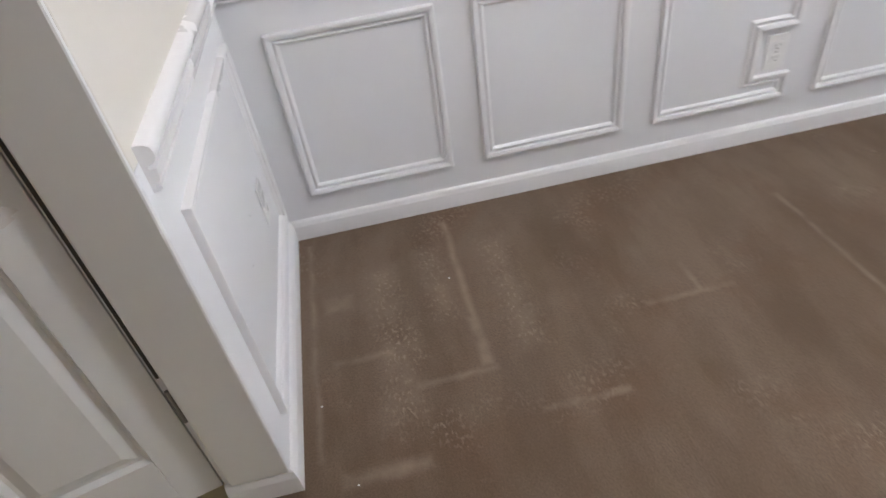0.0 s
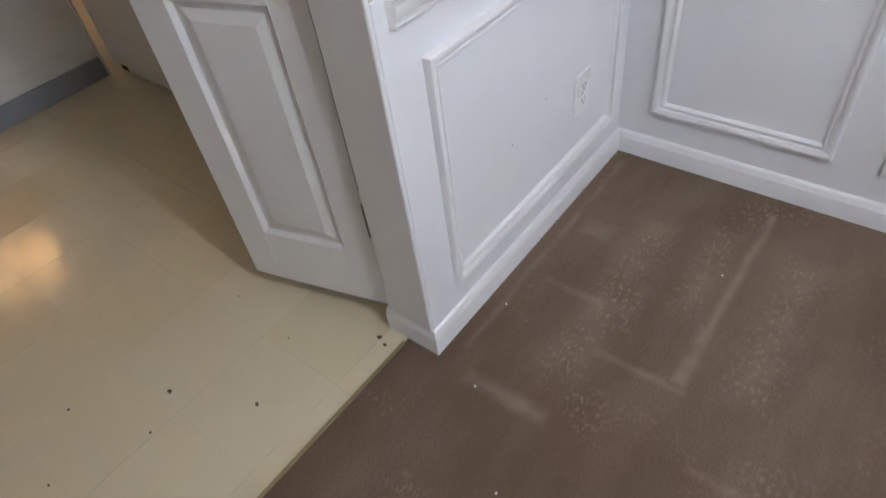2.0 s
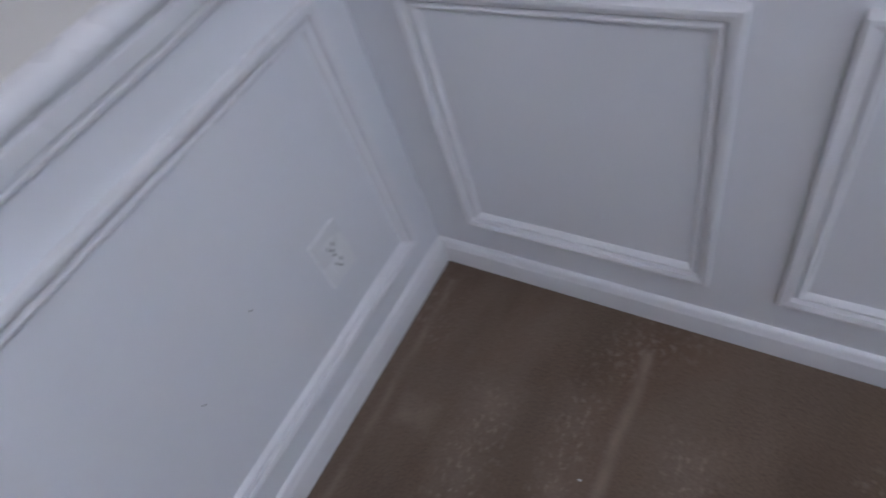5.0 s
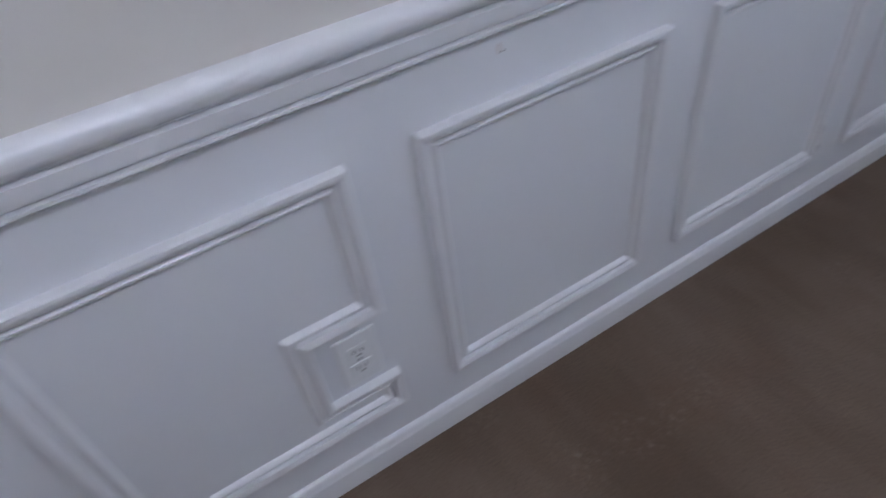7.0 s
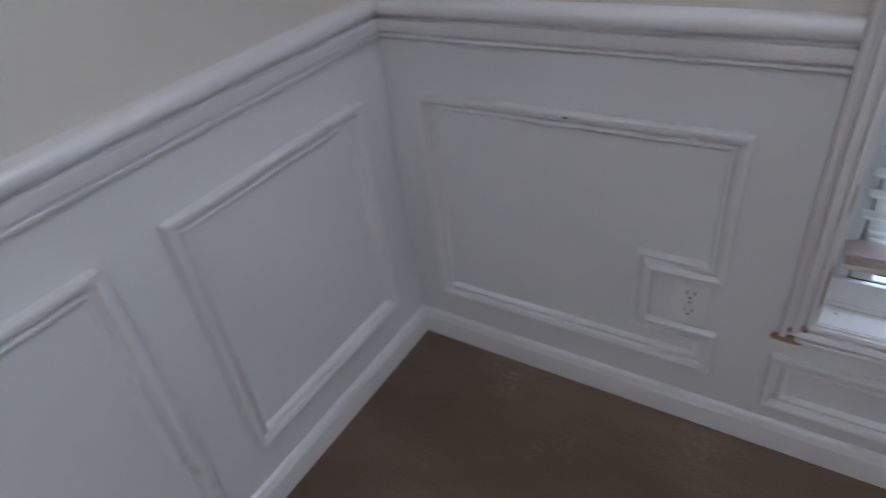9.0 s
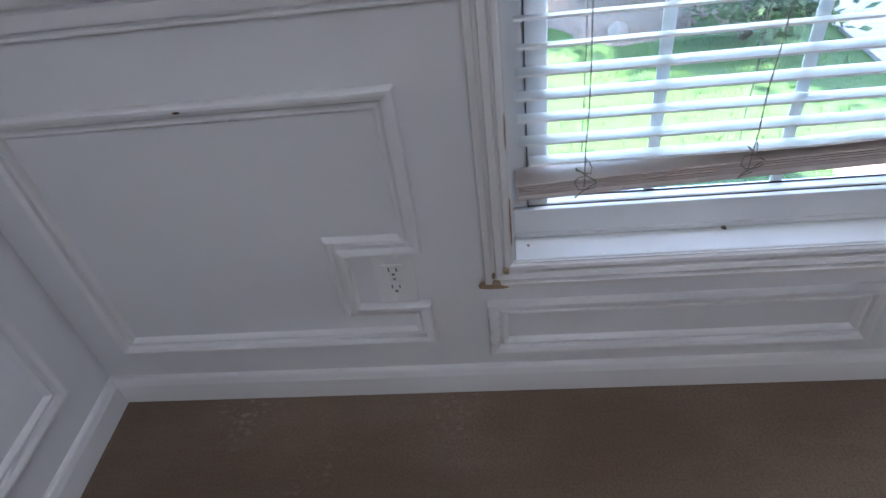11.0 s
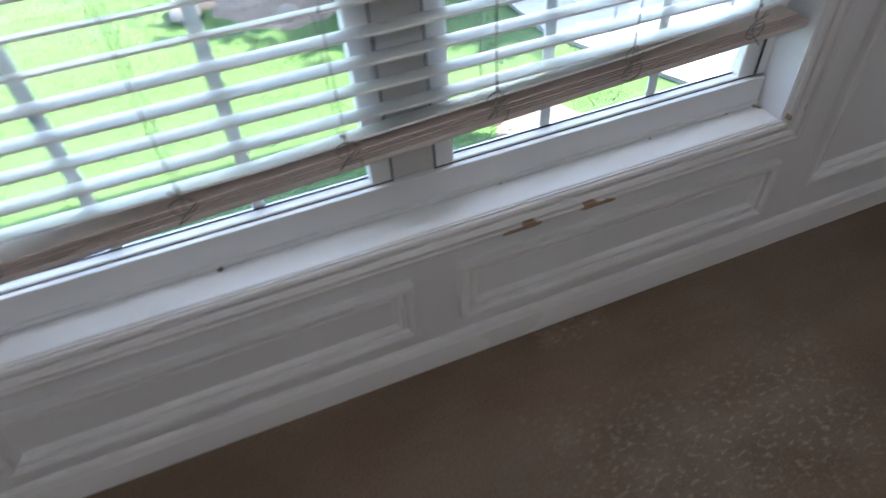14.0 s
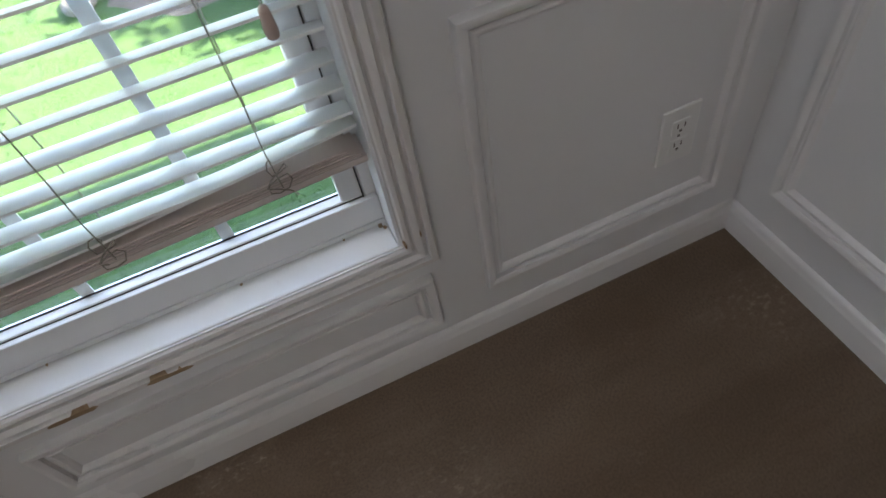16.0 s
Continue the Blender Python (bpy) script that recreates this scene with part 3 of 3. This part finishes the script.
# ---- pantry door ----
DW, DH, DT = 0.390, 2.0, 0.035
door = tagged(empty("door_1", (-0.147, -0.869, 0.0)), "white raised-panel pantry door standing slightly ajar, cracked across", "door", "", "structure")
door.rotation_euler = (0, 0, radians(15.0))


def dpart(name, bm, mat, label=""):
    return part(name, bm, mat, door, label)


# leaf along -x from the hinge, front face towards -y
def leaf(lo, hi, bevel=0.0):
    return add_box(bmesh.new(), lo, hi, bevel)


DB = 0.056
dpart("stile", leaf((-0.085, -DT / 2, DB), (-0.003, DT / 2, DH), 0.002), DOORP)
dpart("stile", leaf((-DW, -DT / 2, DB), (-DW + 0.085, DT / 2, DH), 0.002), DOORP)
ZR = ((DB, 0.215), (0.775, 0.90), (DH - 0.11, DH))
for z0, z1 in ZR:
    dpart("cross_rail", leaf((-DW + 0.085, -DT / 2 + 0.0003, z0), (-0.085, DT / 2 - 0.0003, z1)), DOORP)
for z0, z1 in ((0.215, 0.775), (0.90, DH - 0.11)):
    bm = bmesh.new()
    xa, xb = -DW + 0.085, -0.085
    lv = []
    for inset, y in ((0.0, -DT / 2), (0.010, -DT / 2 + 0.009), (0.018, -DT / 2 + 0.009), (0.040, -DT / 2 + 0.003)):
        lv.append([bm.verts.new((x, y, z)) for x, z in ((xa + inset, z0 + inset), (xb - inset, z0 + inset), (xb - inset, z1 - inset), (xa + inset, z1 - inset))])
    for p, q in zip(lv, lv[1:]):
        for k in range(4):
            bm.faces.new((p[k], p[(k + 1) % 4], q[(k + 1) % 4], q[k]))
    bm.faces.new(lv[-1])
    back = [bm.verts.new((v.co.x, DT / 2 - 0.006, v.co.z)) for v in lv[0]]
    for k in range(4):
        bm.faces.new((lv[0][k], lv[0][(k + 1) % 4], back[(k + 1) % 4], back[k]))
    bm.faces.new(back[::-1])
    dpart("raised_panel", bm, DOORP)
# crack across the lock rail, from the knob to the hinge side
pts = [(-0.325 + 0.28 * u, -DT / 2 - 0.0002, 0.826 - 0.030 * u + 0.010 * math.sin(6.0 * u)) for u in [k / 18 for k in range(19)]]
dpart("crack", add_tube(bmesh.new(), pts, 0.0010, 5), CRACKED, "brown split running across the door")


def flake(x, z, w, h, seed):
    """A ragged patch on the door's face where a coat of paint has peeled."""
    q = random.Random(seed)
    rim = [(w / 2 * math.cos(k * math.tau / 16) * q.uniform(0.6, 1.15), h / 2 * math.sin(k * math.tau / 16) * q.uniform(0.6, 1.15)) for k in range(16)]
    ends = [[Vector((x + a, -DT / 2 - d, z + b)) for a, b in rim] for d in (-0.001, 0.0007)]
    return add_loft(bmesh.new(), *ends)


for x, z, w, h in ((-0.268, 0.822, 0.085, 0.026), (-0.205, 0.800, 0.030, 0.012), (-0.052, 0.792, 0.050, 0.034)):
    dpart("peeled_paint", flake(x, z, w, h, int(-x * 1000)), PEEL, "dull patch where paint has peeled")
knob = add_lathe(bmesh.new(), [(0.030, 0.0), (0.031, 0.003), (0.026, 0.007), (0.012, 0.010), (0.011, 0.026), (0.019, 0.031), (0.026, 0.040), (0.027, 0.050), (0.022, 0.059), (0.010, 0.063)],
                 pose(-DW + 0.05, -DT / 2, 0.835, 90, 0, 0), 24)
smooth(dpart("knob", knob, BRASS, "polished brass door knob"))
to_leaf = (Matrix.Translation(door.location) @ Matrix.Rotation(radians(15.0), 4, "Z")).inverted()
for z in (0.345, 1.02, 1.75):
    bm = add_lathe(bmesh.new(), [(0.0035, -0.046), (0.0048, -0.043), (0.0048, 0.043), (0.0035, 0.046)], pose(-0.1290, -0.9000, z), 10)
    add_box(bm, (-0.1310, -0.9000, z - 0.044), (-0.1270, -0.876, z + 0.044))
    bm.transform(to_leaf)
    dpart("hinge", bm, STEEL, "dark steel hinge")
# shade of the open hinge-side gap, put in as a dark strip
bm = add_box(bmesh.new(), (-0.1325, -0.8990, 0.425), (-0.1270, -0.870, DH))
bm.transform(to_leaf)
dpart("gap_shade_strip", bm, SLOT, "dark strip for the shade in the hinge-edge gap")
# pantry side walls and jamb behind the door
shell("wall_pantry_west", (-0.68, -0.86, 0), (-0.60, 0, H), CREAM, "cream painted pantry side wall", "wall")
shell("wall_pantry_head", (-0.60, -0.86, 2.03), (-T, -0.76, H), CREAM, "cream painted wall over the pantry door", "wall")


# ---- kitchen cabinets ----
def cabinet(x0, x1, face, doors, knobs):
    """A base cabinet along the north side with its doors towards -y."""
    thing = tagged(empty("base_cabinet", ((x0 + x1) / 2, face + 0.28, 0)), "cream-white kitchen base cabinet with raised doors on vinyl", "cabinet", "kitchen base cabinets")
    inv = Matrix.Translation(thing.location).inverted()

    def put(name, bm, mat, parent=thing, label=""):
        ob = part(name, bm, mat, None, label)
        ob.parent = parent
        ob.matrix_parent_inverse = inv
        return ob

    put("body", add_box(bmesh.new(), (x0, face, 0.06), (x1, face + 0.50, 0.86), 0.002), CABP)
    put("toe_kick", add_box(bmesh.new(), (x0, face + 0.025, 0), (x1, face + 0.49, 0.06)), CABP)
    # the corner is an empty gap; its shade is this dark box
    put("corner_gap_shade", add_box(bmesh.new(), (x0 - 0.064, face + 0.03, 0.0), (x0 - 0.001, face + 0.10, 0.86)), GAP, label="dark brown box for the shade in the corner gap")
    put("end_filler", add_box(bmesh.new(), (x1, face + 0.004, 0.0), (x1 + 0.30, face + 0.49, 0.86)), CABP)
    w = (x1 - x0) / doors
    for k in range(doors):
        a, b = x0 + k * w + 0.006, x0 + (k + 1) * w - 0.006
        bm = add_box(bmesh.new(), (a, face - 0.018, 0.075), (b, face, 0.70), 0.003)
        cd = put("cabinet_door", bm, CABP)
        part("door_panel", add_box(bmesh.new(), (a + 0.05, face - 0.022, 0.125), (b - 0.05, face - 0.018, 0.65), 0.003), CABP, cd)
        put("drawer_front", add_box(bmesh.new(), (a, face - 0.018, 0.715), (b, face, 0.85), 0.003), CABP)
        xk = b - 0.035 if knobs[k] else a + 0.035
        part("knob", add_lathe(bmesh.new(), [(0.006, 0), (0.006, 0.010), (0.013, 0.016), (0.014, 0.022), (0.008, 0.027)], pose(xk, face - 0.018, 0.510, 90, 0, 0), 14), BRASS, cd, "small brass knob")
    return thing


cabinet(-1.99, -1.01, -0.51, 2, (1, 0))
side = tagged(empty("cabinet_end", (-2.45, -0.8, 0)), "cream-white kitchen unit with a panelled side and grey base strip", "cabinet")
inv = Matrix.Translation(side.location).inverted()
for nm, bm, mt in (("body", add_box(bmesh.new(), (-2.66, -1.03, 0.0), (-2.075, -0.545, 0.86), 0.003), CABP),
                   ("base_strip", add_box(bmesh.new(), (-2.075, -1.035, 0.0), (-2.06, -0.545, 0.085), 0.003), GREYBASE),
                   ("side_panel", add_box(bmesh.new(), (-2.075, -0.97, 0.16), (-2.067, -0.62, 0.80), 0.003), CABP),
                   ("corner_strip", add_box(bmesh.new(), (-2.075, -0.545, 0.0), (-2.058, -0.536, 0.86), 0.002), TRIM)):
    ob = part(nm, bm, mt, None)
    ob.parent, ob.matrix_parent_inverse = side, inv


# ---- chandelier in the breakfast corner ----
BULB = bpy.data.materials.new("warm_bulb")
BULB.use_nodes = True
be = BULB.node_tree.nodes["Principled BSDF"]
be.inputs["Emission Color"].default_value, be.inputs["Emission Strength"].default_value = (1.0, 0.55, 0.2, 1), 2.6
CHX, CHY, CHZ = -3.6, -1.16, 1.50
ch = tagged(empty("chandelier", (CHX, CHY, H)), "brass chandelier with warm glowing bulbs", "chandelier")
inv = Matrix.Translation(ch.location).inverted()


def cpart(name, bm, mat, label=""):
    ob = smooth(part(name, bm, mat, None, label))
    ob.parent, ob.matrix_parent_inverse = ch, inv
    return ob


cpart("canopy", add_lathe(bmesh.new(), [(0.02, 0.0), (0.05, 0.01), (0.06, 0.025), (0.06, 0.03)], pose(CHX, CHY, H - 0.03), 18), BRASS)
cpart("stem", add_tube(bmesh.new(), [(CHX, CHY, H - 0.03), (CHX, CHY, CHZ - 0.05)], 0.007, 8), BRASS)
cpart("hub", add_lathe(bmesh.new(), [(0.01, -0.05), (0.03, -0.03), (0.035, 0.0), (0.02, 0.03), (0.01, 0.05)], pose(CHX, CHY, CHZ - 0.06), 16), BRASS)
for k in range(5):
    a = math.tau * k / 5 + 0.5
    pts = [(CHX + math.cos(a) * r, CHY + math.sin(a) * r, CHZ - 0.06 + h) for r, h in ((0.02, 0), (0.08, -0.04), (0.15, -0.045), (0.19, 0.0), (0.19, 0.02))]
    arm = cpart("arm", add_tube(bmesh.new(), pts, 0.006, 8), BRASS)
    bulb = part("bulb", add_lathe(bmesh.new(), [(0.010, 0.0), (0.022, 0.015), (0.028, 0.035), (0.022, 0.058), (0.006, 0.07)], pose(CHX + math.cos(a) * 0.19, CHY + math.sin(a) * 0.19, CHZ - 0.04), 14), BULB, arm, "warm glowing glass bulb")
    smooth(bulb)

# ---- small marks ----
seam = tagged(part("trim_floor_edge", add_box(bmesh.new(), (-0.083, -2.15, -0.004), (-0.074, -0.925, 0.0035), 0.0015), SEAM), "thin tarnished strip where carpet meets vinyl", "floor strip", "", "structure")
rnd = random.Random(3)


def blob(on, s, z, w, h, v0, v1, seed, n=14, flat=1.0):
    """A ragged flat flake on a wall."""
    q = random.Random(seed)
    rim = [(w / 2 * math.cos(k * math.tau / n) * q.uniform(0.75, 1.1), h / 2 * math.sin(k * math.tau / n) * q.uniform(0.7, 1.1)) for k in range(n)]
    rim = [(a, max(b, -flat * h)) for a, b in rim]
    return add_loft(bmesh.new(), [on(s + a, v0, z + b) for a, b in rim], [on(s + a * 0.93, v1, z + b * 0.9) for a, b in rim])


for s, z, w, h in ((0.800, 0.2945, 0.050, 0.014), (1.612, 0.2945, 0.044, 0.011), (1.640, 0.2955, 0.048, 0.014), (1.752, 0.2955, 0.046, 0.014), (1.780, 0.2945, 0.038, 0.011), (0.822, 0.325, 0.010, 0.010), (0.800, 0.316, 0.006, 0.005)):
    part("paint_chip", blob(on_east, s, z, w, h, 0.010, 0.0206, int(s * 999), 20, 0.34), CHIP, cas, "bare wood where paint has chipped off")
for s, z, w, h in ((0.8325, 0.42, 0.0035, 0.12), (0.831, 0.58, 0.003, 0.07), (2.162, 0.36, 0.003, 0.02), (2.137, 0.345, 0.004, 0.012)):
    part("worn_edge", blob(on_east, s, z, w, h, 0.004, 0.0093 if s < 2 else 0.0175, int(s * 777 + z * 50)), CHIP, cas, "brown worn line along the casing edge")


part("gap", add_box(bmesh.new(), (L - 0.0035, -WY1 - CW - 0.0022, WZ0 - CW), (L + 0.002, -WY1 - CW - 0.0002, WZ1 + CW)), GAP, cas, "dark open joint along the casing")


def speck(name, x, y, z, r, label, mat=SPOT):
    bm = bmesh.new()
    bmesh.ops.create_icosphere(bm, subdivisions=1, radius=r, matrix=pose(x, y, z + r * 0.2) @ Matrix.Diagonal((1.0, 0.75, 0.45, 1)))
    q = random.Random(int(abs(x * 1000) + abs(y * 777)))
    for v in bm.verts:
        v.co += Vector((q.uniform(-r, r), q.uniform(-r, r), 0)) * 0.25
        v.co.z = max(v.co.z, z)
    return tagged(part(name, bm, mat), label, "debris", "bits of debris")


for x, y, r in ((-0.455, -1.332, 0.007), (-0.251, -1.237, 0.0065), (-0.40, -1.42, 0.004), (-0.62, -1.50, 0.005), (-0.14, -0.945, 0.008), (-0.115, -0.955, 0.006), (-0.33, -1.07, 0.003), (-0.55, -1.05, 0.003), (-0.20, -1.47, 0.003), (-0.48, -1.62, 0.004)):
    speck("floor_speck", x, y, -0.002, r, "small dark bit of dirt on the vinyl floor")
speck("dead_insect", L + 0.046, -1.176, WZ0 + 0.003, 0.006, "small dark dead insect on the window sill")
for x, y in ((0.06, -0.70), (0.13, -0.93), (0.45, -0.35), (0.30, -1.10)):
    speck("carpet_crumb", x, y, 0.0, 0.003, "tiny pale crumb lying on the carpet", PLASTIC)
for on, s, z in ((on_west, 0.42, 0.40), (on_west, 0.56, 0.36), (on_north, 1.93, 0.73), (on_stub, 0.07, 0.06), (on_stub, 0.02, 0.115)):
    tagged(part("wall_mark", blob(on, s, z, 0.003, 0.004, 0.0004, 0.0009, int(s * 991)), SPOT), "tiny dark scuff mark on the white wainscot", "scuff mark")

for x, y, r in ((L + 0.047, -2.118, 0.005), (L + 0.040, -2.123, 0.004), (L + 0.049, -2.06, 0.003), (L + 0.030, -0.86, 0.003), (L + 0.048, -1.62, 0.0025), (L + 0.046, -1.90, 0.003)):
    speck("sill_dirt", x, y, WZ0 + 0.003, r, "tiny brown crumb of dirt on the window sill", CHIP)
tagged(part("wall_mark", blob(on_north, 1.925, 0.735, 0.006, 0.018, 0.0004, 0.0009, 5), RAILP), "faint grey rub mark on the white wainscot", "scuff mark")
tagged(part("wall_mark", blob(on_east, 0.39, 0.650, 0.012, 0.004, 0.014, 0.0172, 6), SPOT), "small dark nick in the panel moulding", "scuff mark")

# ---- outside ----
GZ = -1.0
shell("foundation", (-4.65, -D - 2.25, GZ - 0.1), (L + T - 0.01, T - 0.01, -0.12), CONCRETE, "plain concrete foundation under the house", "foundation")
shell("ground", (-160, -160, GZ - 0.3), (160, 160, GZ), LAWN, "bright sunlit lawn sloping away from the house", "lawn")
drive = bmesh.new()
add_loft(drive, [Vector(p) for p in ((5.25, -3.75, GZ), (6.3, -3.30, GZ), (30, -2.6, GZ), (30, -8.5, GZ), (5.0, -8.5, GZ))], [Vector(p) for p in ((5.25, -3.75, GZ + 0.03), (6.3, -3.30, GZ + 0.03), (30, -2.6, GZ + 0.03), (30, -8.5, GZ + 0.03), (5.0, -8.5, GZ + 0.03))])
tagged(part("road_drive", drive, CONCRETE), "pale concrete driveway beside the lawn", "driveway", "", "structure")


def disc(cx, cy, rx, ry, h, seed, n=40):
    q = random.Random(seed)
    rim = [(rx * math.cos(k * math.tau / n) * q.uniform(0.9, 1.08), ry * math.sin(k * math.tau / n) * q.uniform(0.9, 1.08)) for k in range(n)]
    return add_loft(bmesh.new(), [Vector((cx + a, cy + b, GZ)) for a, b in rim], [Vector((cx + a * 0.85, cy + b * 0.85, GZ + h)) for a, b in rim])


tagged(part("mulch_bed", disc(8.2, -1.9, 0.9, 0.75, 0.05, 4), MULCH), "pale grey mulch bed round shrubs on the lawn", "mulch bed")
tagged(part("bare_patch", disc(5.3, -2.75, 0.5, 0.25, 0.012, 9), MULCH), "dry straw-coloured patch in the lawn", "bare patch")
for x, y, r in ((7.9, -1.05, 0.13), (8.25, -1.25, 0.10), (7.45, -1.75, 0.09), (7.6, -2.55, 0.10)):
    bm = bmesh.new()
    bmesh.ops.create_icosphere(bm, subdivisions=3, radius=r, matrix=pose(x, y, GZ + 0.05) @ Matrix.Diagonal((1.3, 0.9, 0.7, 1)))
    for v in bm.verts:
        v.co += v.normal * 0.25 * r * noise.noise(v.co * 9)
    tagged(smooth(part("border_stone", bm, STONE), 60), "rounded pale stone edging the mulch bed", "stone", "border stones")


def shrub(x, y, r, h, n, seed, label):
    """A low evergreen: short stems and many small leaf sprays with gaps."""
    q = random.Random(seed)
    thing = tagged(empty("shrub", (x, y, GZ)), label, "shrub", "shrubs on the lawn")
    inv = Matrix.Translation(thing.location).inverted()
    st = bmesh.new()
    tips = []
    for k in range(9):
        a, e = q.uniform(0, math.tau), q.uniform(0.3, 1.3)
        tip = Vector((x + math.cos(a) * r * 0.8 * math.cos(e), y + math.sin(a) * r * 0.8 * math.cos(e), GZ + h * (0.35 + 0.6 * math.sin(e))))
        add_tube(st, [(x, y, GZ), tuple(Vector((x, y, GZ)).lerp(tip, 0.5) + Vector((0, 0, 0.1 * h))), tuple(tip)], 0.018, 5)
        tips.append(tip)
    vs, fs = [], []
    for k in range(n):
        t0 = q.choice(tips)
        c = t0 + Vector((q.gauss(0, r * 0.28), q.gauss(0, r * 0.28), q.gauss(0, h * 0.18)))
        c.z = max(c.z, GZ + 0.03)
        d = Vector((q.uniform(-1, 1), q.uniform(-1, 1), q.uniform(-0.3, 0.9))).normalized()
        w = d.cross(Vector((q.uniform(-1, 1), q.uniform(-1, 1), 1))).normalized()
        ln = q.uniform(0.05, 0.11)
        b = len(vs)
        vs += [c, c + d * ln * 0.5 + w * ln * 0.22, c + d * ln, c + d * ln * 0.5 - w * ln * 0.22]
        fs.append((b, b + 1, b + 2, b + 3))
    me = bpy.data.meshes.new("foliage")
    me.from_pydata(vs, [], fs)
    me.materials.append(LEAF)
    for ob in (part("stem", st, BARK), new("foliage", me)):
        ob.parent, ob.matrix_parent_inverse = thing, inv
    return thing


shrub(8.3, -2.1, 0.75, 0.9, 3500, 1, "dark green spreading evergreen shrub in mulch")
shrub(7.2, -2.6, 0.5, 0.5, 2200, 2, "low green shrub beside the driveway")
shrub(9.3, -1.2, 0.8, 0.9, 3000, 3, "dark green spreading evergreen shrub in mulch")


def tree(x, y, h, r, seed):
    """A yard tree: tapered trunk, limbs and a crown of separate leaves."""
    q = random.Random(seed)
    thing = tagged(empty("tree", (x, y, GZ)), "leafy shade tree standing on the lawn", "tree", "yard trees")
    inv = Matrix.Translation(thing.location).inverted()
    tr, lb = bmesh.new(), bmesh.new()
    add_lathe(tr, [(0.26, 0), (0.19, 0.25), (0.16, 1.2), (0.13, h * 0.45), (0.05, h * 0.8)], pose(x, y, GZ), 12)
    vs, fs = [], []
    for k in range(16):
        a = q.uniform(0, math.tau)
        z0 = h * q.uniform(0.35, 0.7)
        tip = Vector((x + math.cos(a) * r * q.uniform(0.5, 1), y + math.sin(a) * r * q.uniform(0.5, 1), GZ + z0 + h * q.uniform(0.1, 0.3)))
        add_tube(lb, [(x, y, GZ + z0), tuple(Vector((x, y, GZ + z0)).lerp(tip, 0.5) + Vector((0, 0, 0.15))), tuple(tip)], 0.035, 6)
        for m in range(330):
            c = tip + Vector((q.gauss(0, r * 0.24), q.gauss(0, r * 0.24), q.gauss(0, r * 0.2)))
            d = Vector((q.uniform(-1, 1), q.uniform(-1, 1), q.uniform(-0.6, 0.6))).normalized()
            w = d.cross(Vector((q.uniform(-1, 1), q.uniform(-1, 1), 1))).normalized()
            ln, b = q.uniform(0.10, 0.2), len(vs)
            vs += [c, c + d * ln * 0.5 + w * ln * 0.3, c + d * ln, c + d * ln * 0.5 - w * ln * 0.3]
            fs.append((b, b + 1, b + 2, b + 3))
    me = bpy.data.meshes.new("crown")
    me.from_pydata(vs, [], fs)
    me.materials.append(LEAF)
    for ob in (part("trunk", tr, BARK), part("limbs", lb, BARK), new("crown", me)):
        ob.parent, ob.matrix_parent_inverse = thing, inv
    return thing


tree(10.5, 2.2, 6.0, 2.0, 11)
tree(15.0, -1.0, 8.0, 2.6, 12)
tree(19.0, 6.0, 9.0, 3.0, 13)
tree(22.0, -9.5, 9.0, 3.0, 14)
# unseen tree, added so that its crown shades the lawn near the driveway
tree(4.6, -6.9, 6.6, 0.85, 15)

# grass blades over the nearest part of the lawn
q = random.Random(21)
vs, fs = [], []
for k in range(11000):
    x, y = 3.8 + 6.2 * q.random() ** 1.2, q.uniform(-4.0, 3.2)
    if y < -3.15 - 0.25 * (x < 6.3):
        continue
    a, ln, b = q.uniform(0, math.tau), q.uniform(0.02, 0.045), len(vs)
    c, w = Vector((x, y, GZ)), Vector((math.cos(a), math.sin(a), 0)) * 0.006
    tip = c + Vector((q.uniform(-0.03, 0.03), q.uniform(-0.03, 0.03), ln))
    vs += [c - w, c + w, tip]
    fs.append((b, b + 1, b + 2))
me = bpy.data.meshes.new("grass")
me.from_pydata(vs, [], fs)
me.materials.append(LAWN)
tagged(new("grass", me), "short bright green lawn grass blades", "grass", "", "stuff")

# ---- vinyl squares ----
VT, VX, VY = 0.254, -0.390, -1.100
floor_k = bpy.data.objects["floor_kitchen"]
tiles = {}
for i in range(-12, 2):
    for j in range(-6, 4):
        x0, x1 = VX + i * VT + 0.0005, VX + (i + 1) * VT - 0.0005
        y0, y1 = VY + j * VT + 0.0005, VY + (j + 1) * VT - 0.0005
        x1 = min(x1, -0.0835)
        if x1 - x0 < 0.02:
            continue
        size = (round(x1 - x0, 4), round(y1 - y0, 4))
        if size not in tiles:
            ob = part("tile", add_box(bmesh.new(), (0, 0, -0.004), (size[0], size[1], -0.002)), VINYL)
            tiles[size] = ob.data
        else:
            ob = new("tile", tiles[size])
        ob.location = (x0, y0, 0)
        ob.parent = floor_k
